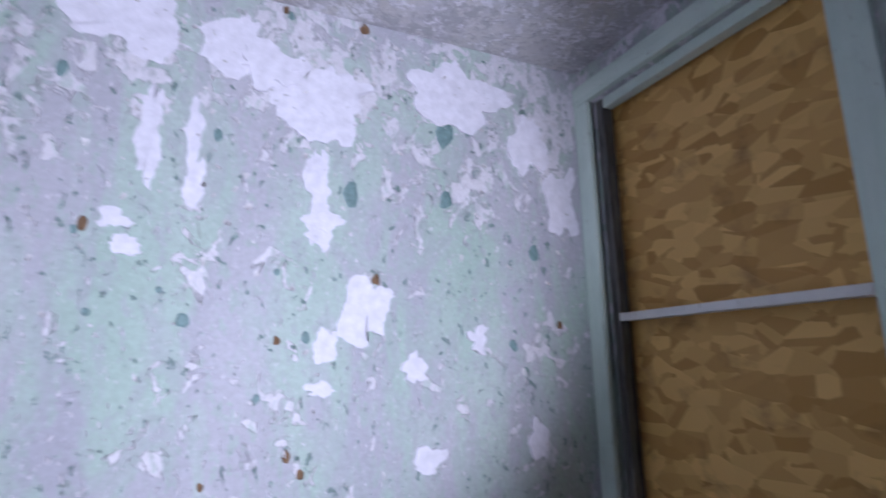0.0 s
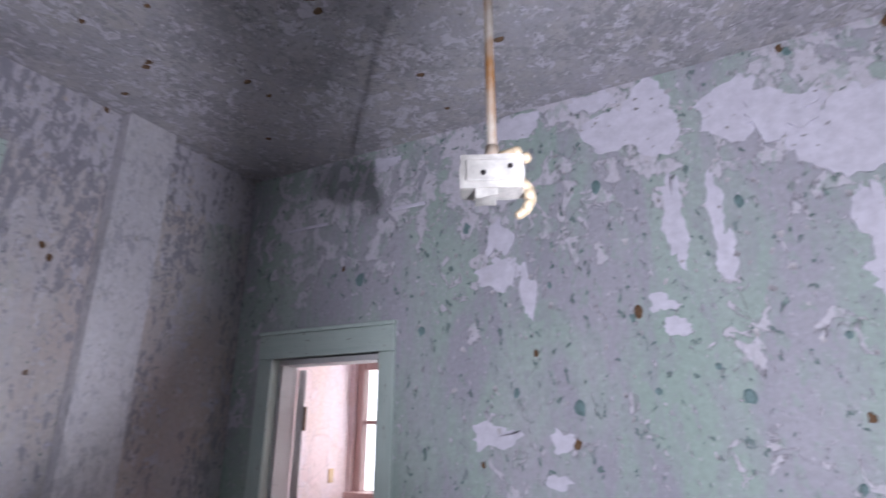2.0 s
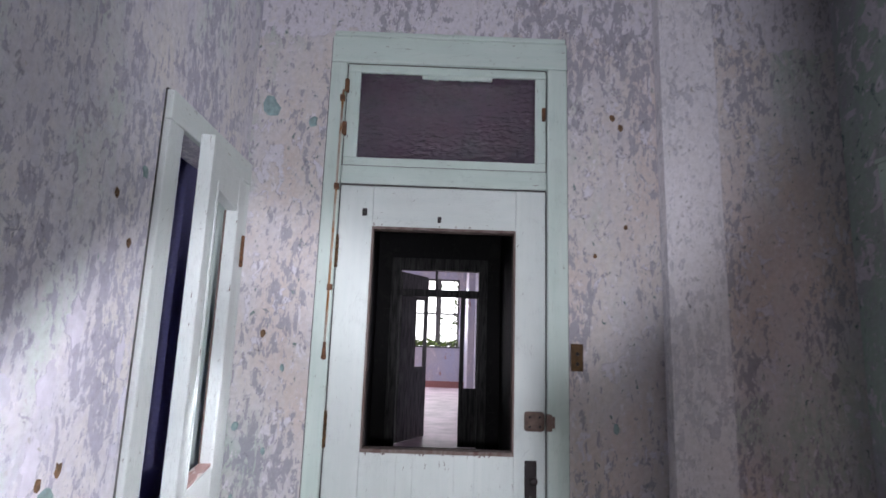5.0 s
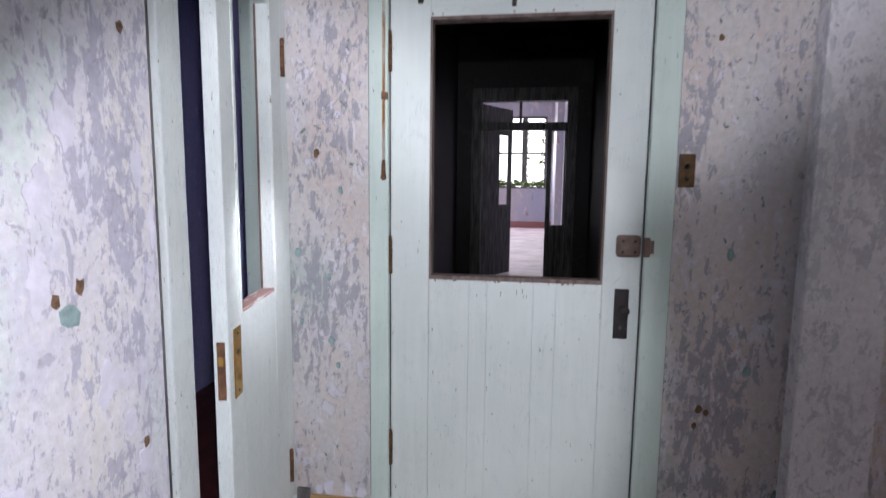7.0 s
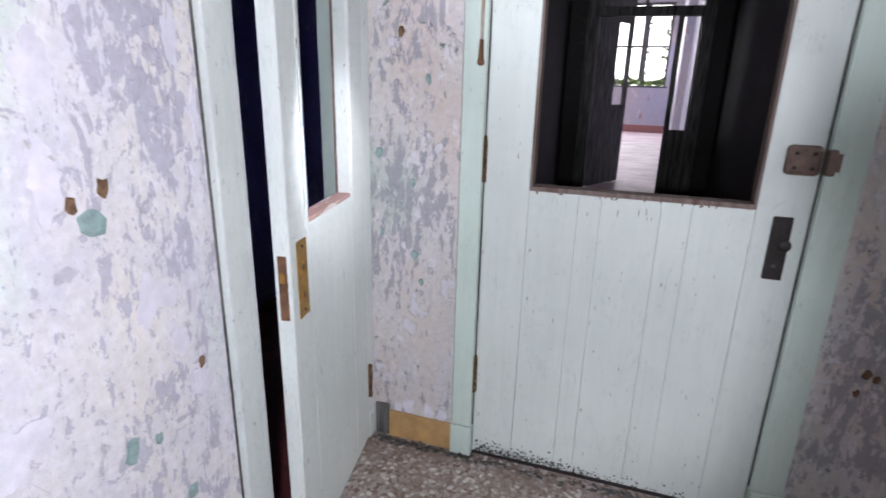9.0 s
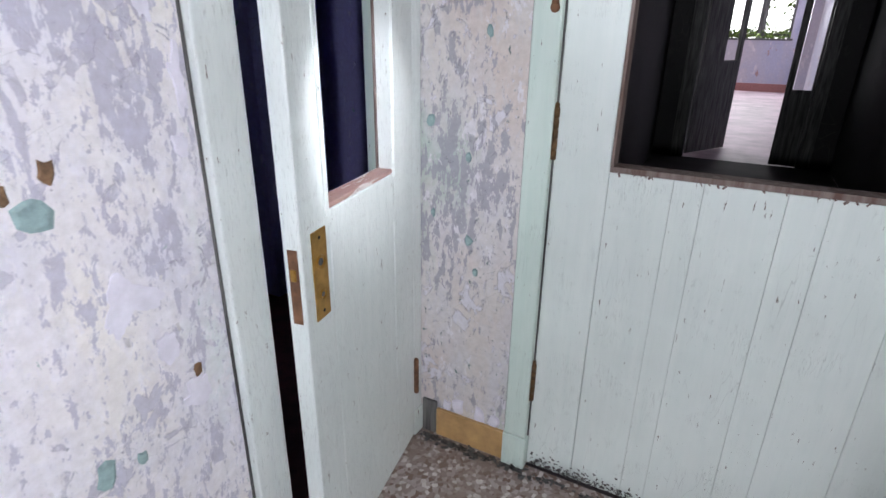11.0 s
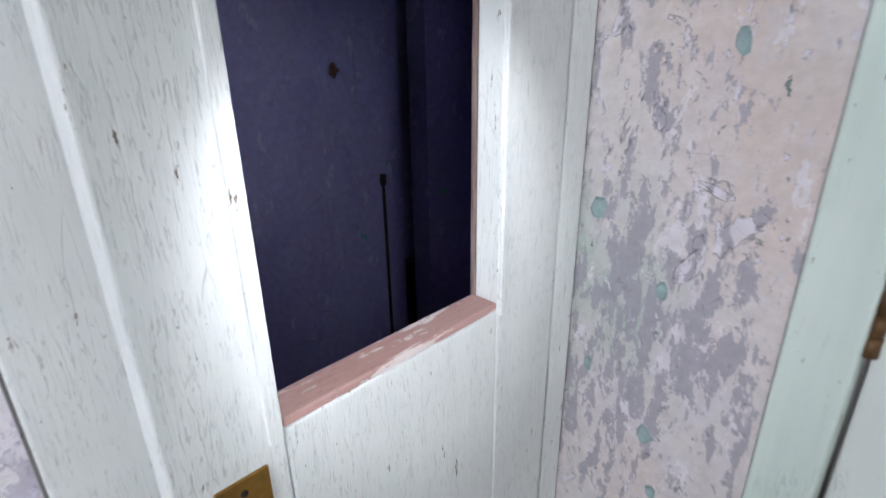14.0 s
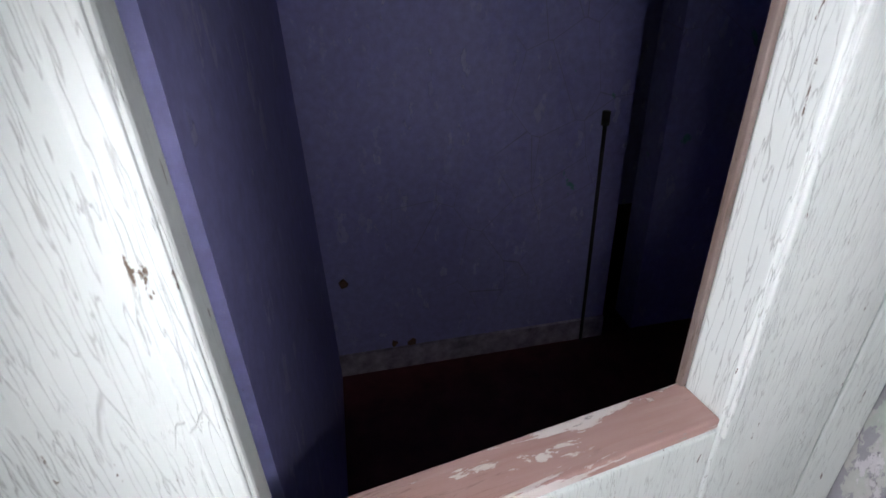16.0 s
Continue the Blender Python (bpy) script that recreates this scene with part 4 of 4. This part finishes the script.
pits("west_wall_patches", "blue-green patches of older paint on white plaster", [(-.985, 1.06, .030), (-.77, 1.87, .02), (-.985, .61, .026), (-.925, .60, .014), (-1.30, 1.5, .03), (-1.22, .82, .02), (-.86, .42, .02)], 'x', (0.0, 1), MAT_OLDPAINT, "paint patches")
pits("north_wall_patches", "blue-green patches of older paint on grey plaster", [(.05, 1.07, .018), (.171, .976, .013), (.204, .636, .014), (.179, .733, .018), (.06, .80, .012), (.22, 1.30, .014), (.08, 2.42, .05), (.27, 2.36, .025), (1.58, 1.1, .02), (1.66, .7, .02)], 'y', (0.0, -1), MAT_OLDPAINT, "paint patches")
pits("east_wall_patches", "dark teal patches of older paint on grey-green plaster", [
    (-1.98, 2.68, 0.031), (-2.48, 2.52, 0.024), (-1.76, 2.29, 0.015), (-1.16, 2.15, 0.022), (-1.85, 1.81, 0.029), (-2.41, 1.84, 0.029), (-2.33, 1.94, 0.014),
    (-2.82, 1.78, 0.022), (-1.60, 1.87, 0.019), (-1.39, 2.60, 0.026), (-0.80, 2.43, 0.034), (-2.07, 2.13, 0.016), (-2.72, 3.08, 0.021), (-2.66, 1.57, 0.017),
    (-2.98, 2.35, 0.050), (-2.85, 2.42, 0.026), (-3.40, 2.37, 0.042), (-2.13, 1.86, 0.014), (-3.84, 2.17, 0.036), (-3.40, 2.68, 0.066), (-2.71, 2.02, 0.014),
    (-3.71, 1.75, 0.026)], 'x', (EAST, -1), plain("dark_teal_underpaint", (0.16, 0.25, 0.25), 0.6, 0.0, 0.3, 40), "paint patches")


def ragged(label, spots, wall, x, side, material):
    """Thin uneven patches, parts of a wall that runs along y: (y, z, half width, half height)."""
    count = 150
    for k, (y, z, a, c) in enumerate(spots):
        bm = bmesh.new()
        pts = []
        for i in range(count):
            t = 6.2832 * i / count
            d = Vector((math.cos(t) * 1.7, math.sin(t) * 1.7, 3.7 * k))
            r = max(0.3, 0.9 + 0.55 * noise.noise(d * 0.8) + 0.22 * noise.noise(d * 2.1))
            u, v = y + a * r * math.cos(t), z + c * r * math.sin(t)
            shift = noise.noise_vector(Vector((u, v, k)) * 14) * 0.42 + noise.noise_vector(Vector((u, v, k)) * 38) * 0.18 + noise.noise_vector(Vector((u, v, k)) * 90) * 0.07
            pts.append((u + shift.x * min(a, c, 0.06), v + shift.y * min(a, c, 0.06)))
        lift = x + side * (0.0014 + 0.00035 * k)
        top = [bm.verts.new((lift, u, v)) for u, v in pts]
        low = [bm.verts.new((x, u, v)) for u, v in pts]
        hub = bm.verts.new((lift, y, z))
        for i in range(count):
            n = (i + 1) % count
            bm.faces.new((hub, top[i], top[n]))
            bm.faces.new((low[i], low[n], top[n], top[i]))
        bmesh.ops.recalc_face_normals(bm, faces=bm.faces[:])
        part("plaster_patch", bm, material, bpy.data.objects[wall], label)


MAT_BARE = plain("bare_white_plaster", (0.72, 0.70, 0.78), 0.85, 0.0, 0.12, 25, 0.002)
ragged("bare white plaster patch", [
    (-1.49, 1.70, 0.117, 0.052), (-1.77, 1.70, 0.056, 0.040), (-1.74, 1.55, 0.061, 0.027), (-2.18, 2.92, 0.188, 0.158), (-2.26, 2.53, 0.041, 0.199),
    (-2.52, 2.89, 0.131, 0.114), (-2.41, 2.33, 0.046, 0.099), (-2.73, 2.75, 0.112, 0.142), (-2.85, 2.39, 0.047, 0.149), (-2.86, 2.21, 0.064, 0.092),
    (-1.64, 3.06, 0.122, 0.093), (-1.56, 2.38, 0.102, 0.074), (-1.67, 2.28, 0.035, 0.129), (-2.19, 2.17, 0.060, 0.040), (-0.94, 3.04, 0.088, 0.049),
    (-2.40, 2.52, 0.034, 0.162), (-2.01, 3.08, 0.101, 0.057), (-2.88, 2.73, 0.173, 0.190), (-3.45, 2.87, 0.257, 0.152), (-4.02, 2.43, 0.097, 0.188),
    (-3.05, 1.88, 0.117, 0.152), (-2.90, 1.75, 0.044, 0.083), (-2.88, 1.60, 0.060, 0.028), (-2.87, 2.23, 0.079, 0.041), (-3.25, 1.66, 0.052, 0.065),
    (-1.55, 2.52, 0.059, 0.093), (-1.59, 2.36, 0.044, 0.053), (-3.84, 2.67, 0.105, 0.165), (-2.64, 2.83, 0.117, 0.101), (-3.53, 1.77, 0.056, 0.068),
    (-3.81, 1.36, 0.052, 0.086), (-2.22, 2.09, 0.058, 0.030), (-3.30, 1.32, 0.069, 0.050)], "wall_east", EAST, -1, MAT_BARE)
ragged("clean white plaster patch", [
    (-1.032, 1.30, .035, .05), (-.773, 1.366, .02, .05), (-1.05, 1.14, .03, .06), (-.895, .877, .05, .045), (-.84, .78, .02, .03), (-.97, 1.444, .03, .05), (-1.16, 1.30, .03, .04),
    (-.80, .66, .035, .03), (-1.2, .75, .07, .06), (-.736, 1.22, .012, .05), (-.75, 1.12, .012, .03)], "wall_west", 0.0, 1, MAT_BARE)
pits("plaster_over_tile", "fresh white broken plaster above the skirting tile", [(.12, .125, .022), (.16, .14, .03), (.24, .13, .032), (.29, .125, .026)], 'y', (0.0, -1), MAT_BARE, "plaster patches")
for y0, y1, z in ((-0.586, -0.302, 2.764), (-1.176, -0.981, 2.770)):
    bt = thing("batten_scar", "short white plaster strip where a batten was torn off", "strip", "batten scars")
    wood("strip", (EAST - 0.008, y0, z - 0.009), (EAST, y1, z + 0.009), MAT_BARE, bt)
slab("closet_skirting", [((-1.13, -0.57, 0.0), (-1.118, 0.375, 0.085))], plain("scuffed_grey_skirting", (0.34, 0.30, 0.36), 0.6, 0.0, 0.5, 24), "scuffed grey closet skirting", "baseboard")


def flakes(name, label, count, spot, size, material):
    """Curled chips of paint that stand off a surface."""
    bm = bmesh.new()
    for _ in range(count):
        c, nrm, down = spot()
        s = rng.uniform(*size)
        side = nrm.cross(down).normalized()
        a = rng.uniform(-0.9, 0.9)
        u = (down * math.cos(a) + side * math.sin(a)).normalized()
        w = nrm.cross(u)
        lift = rng.uniform(0.15, 0.7) * s
        wd = s * rng.uniform(0.4, 0.9)
        rows = []
        for k in range(4):
            f = k / 3
            half = wd * (0.5 - 0.16 * f) * rng.uniform(0.75, 1.15)
            mid = c + u * s * f + nrm * (0.001 + lift * f * f)
            rows.append((bm.verts.new(mid - w * half), bm.verts.new(mid + w * half)))
        for r0, r1 in zip(rows, rows[1:]):
            bm.faces.new((r0[0], r0[1], r1[1], r1[0]))
    return tagged(new(name, mesh_of(name, bm, material)), label, "paint flakes", kind="stuff")


MAT_CHIP = plain("curled_paint_chip", (0.60, 0.58, 0.60), 0.7, 0.0, 0.3, 12)


def on_ceiling():
    return Vector((rng.uniform(0.05, EAST - 0.05), -abs(rng.gauss(0, 1.5)) % 4.0 - 0.03, CEIL)), Vector((0, 0, -1)), Vector((math.cos(rng.uniform(0, 6.3)), math.sin(rng.uniform(0, 6.3)), 0)).normalized()


def on_north():
    x = rng.choice((rng.uniform(0.03, 1.75), rng.uniform(1.40, 1.75), rng.uniform(2.02, EAST - 0.03)))
    z = rng.uniform(2.80, 3.15) if 0.32 < x < 1.40 else 3.15 - abs(rng.gauss(0, 0.9)) % 3.0
    return Vector((x, 0.0, z)), Vector((0, -1, 0)), Vector((0, 0, -1))


def on_east():
    y = rng.uniform(SOUTH + 0.1, -1.1)
    return Vector((EAST, y, 3.1 - abs(rng.gauss(0, 0.6)) % 2.8)), Vector((-1, 0, 0)), Vector((0, 0, -1))


def on_west():
    return Vector((0.0, rng.uniform(-2.2, -0.74), rng.uniform(0.05, 3.1))), Vector((1, 0, 0)), Vector((0, 0, -1))


def on_chase():
    return Vector((rng.uniform(1.79, 1.99), -0.07, rng.uniform(0.1, 3.12))), Vector((0, -1, 0)), Vector((0, 0, -1))


def on_floor():
    x = rng.uniform(0.02, EAST - 0.1)
    return Vector((x, -abs(rng.gauss(0, 0.35)) % 2.5 - 0.01, 0.0)), Vector((0, 0, 1)), Vector((math.cos(rng.uniform(0, 6.3)), math.sin(rng.uniform(0, 6.3)), 0)).normalized()


flakes("ceiling_flakes", "curled paint chips hanging from the ceiling", 900, on_ceiling, (0.008, 0.03), MAT_CHIP)
flakes("north_wall_flakes", "curled paint chips on the plaster wall", 520, on_north, (0.006, 0.022), MAT_CHIP)
flakes("east_wall_flakes", "curled paint chips on the grey-green wall", 420, on_east, (0.008, 0.03), MAT_CHIP)
flakes("west_wall_flakes", "curled paint chips on the white wall", 260, on_west, (0.005, 0.014), MAT_CHIP)
flakes("chase_flakes", "curled white paint chips on the pipe chase", 160, on_chase, (0.006, 0.02), MAT_CHIP)
flakes("floor_debris", "fallen paint chips and grit on the floor", 700, on_floor, (0.006, 0.025), MAT_CHIP)


def on_foot():
    x = rng.choice((rng.uniform(0.02, 0.40), rng.uniform(0.40, 1.32), rng.uniform(1.3, 1.75)))
    return Vector((x, -0.022 - abs(rng.gauss(0, 0.012)), 0.0)), Vector((0, 0, 1)), Vector((rng.uniform(-1, 1), -0.6, 0)).normalized()


def on_bead():
    z = rng.choice((0.984, 0.984, 1.906))
    return Vector((rng.uniform(0.56, 1.15), -0.001, z)), Vector((0, -1, 0)), Vector((0, 0, -1 if z < 1.5 else 1))


flakes("foot_grime", "black crumbs of grime along the foot of the door", 420, on_foot, (0.008, 0.028), MAT_BLACK)
def on_door_foot():
    z = abs(rng.gauss(0, 0.018)) + 0.012
    return Vector((0.42 + abs(rng.gauss(0, 0.32)) % 0.85, -0.001, z)), Vector((0, -1, 0)), Vector((0, 0, 1))


flakes("door_mould", "black mould specks along the bottom of the door", 420, on_door_foot, (0.003, 0.012), MAT_BLACK)
flakes("bead_splinters", "dark splinters under the glazing bead", 34, on_bead, (0.003, 0.010), MAT_BROWN)
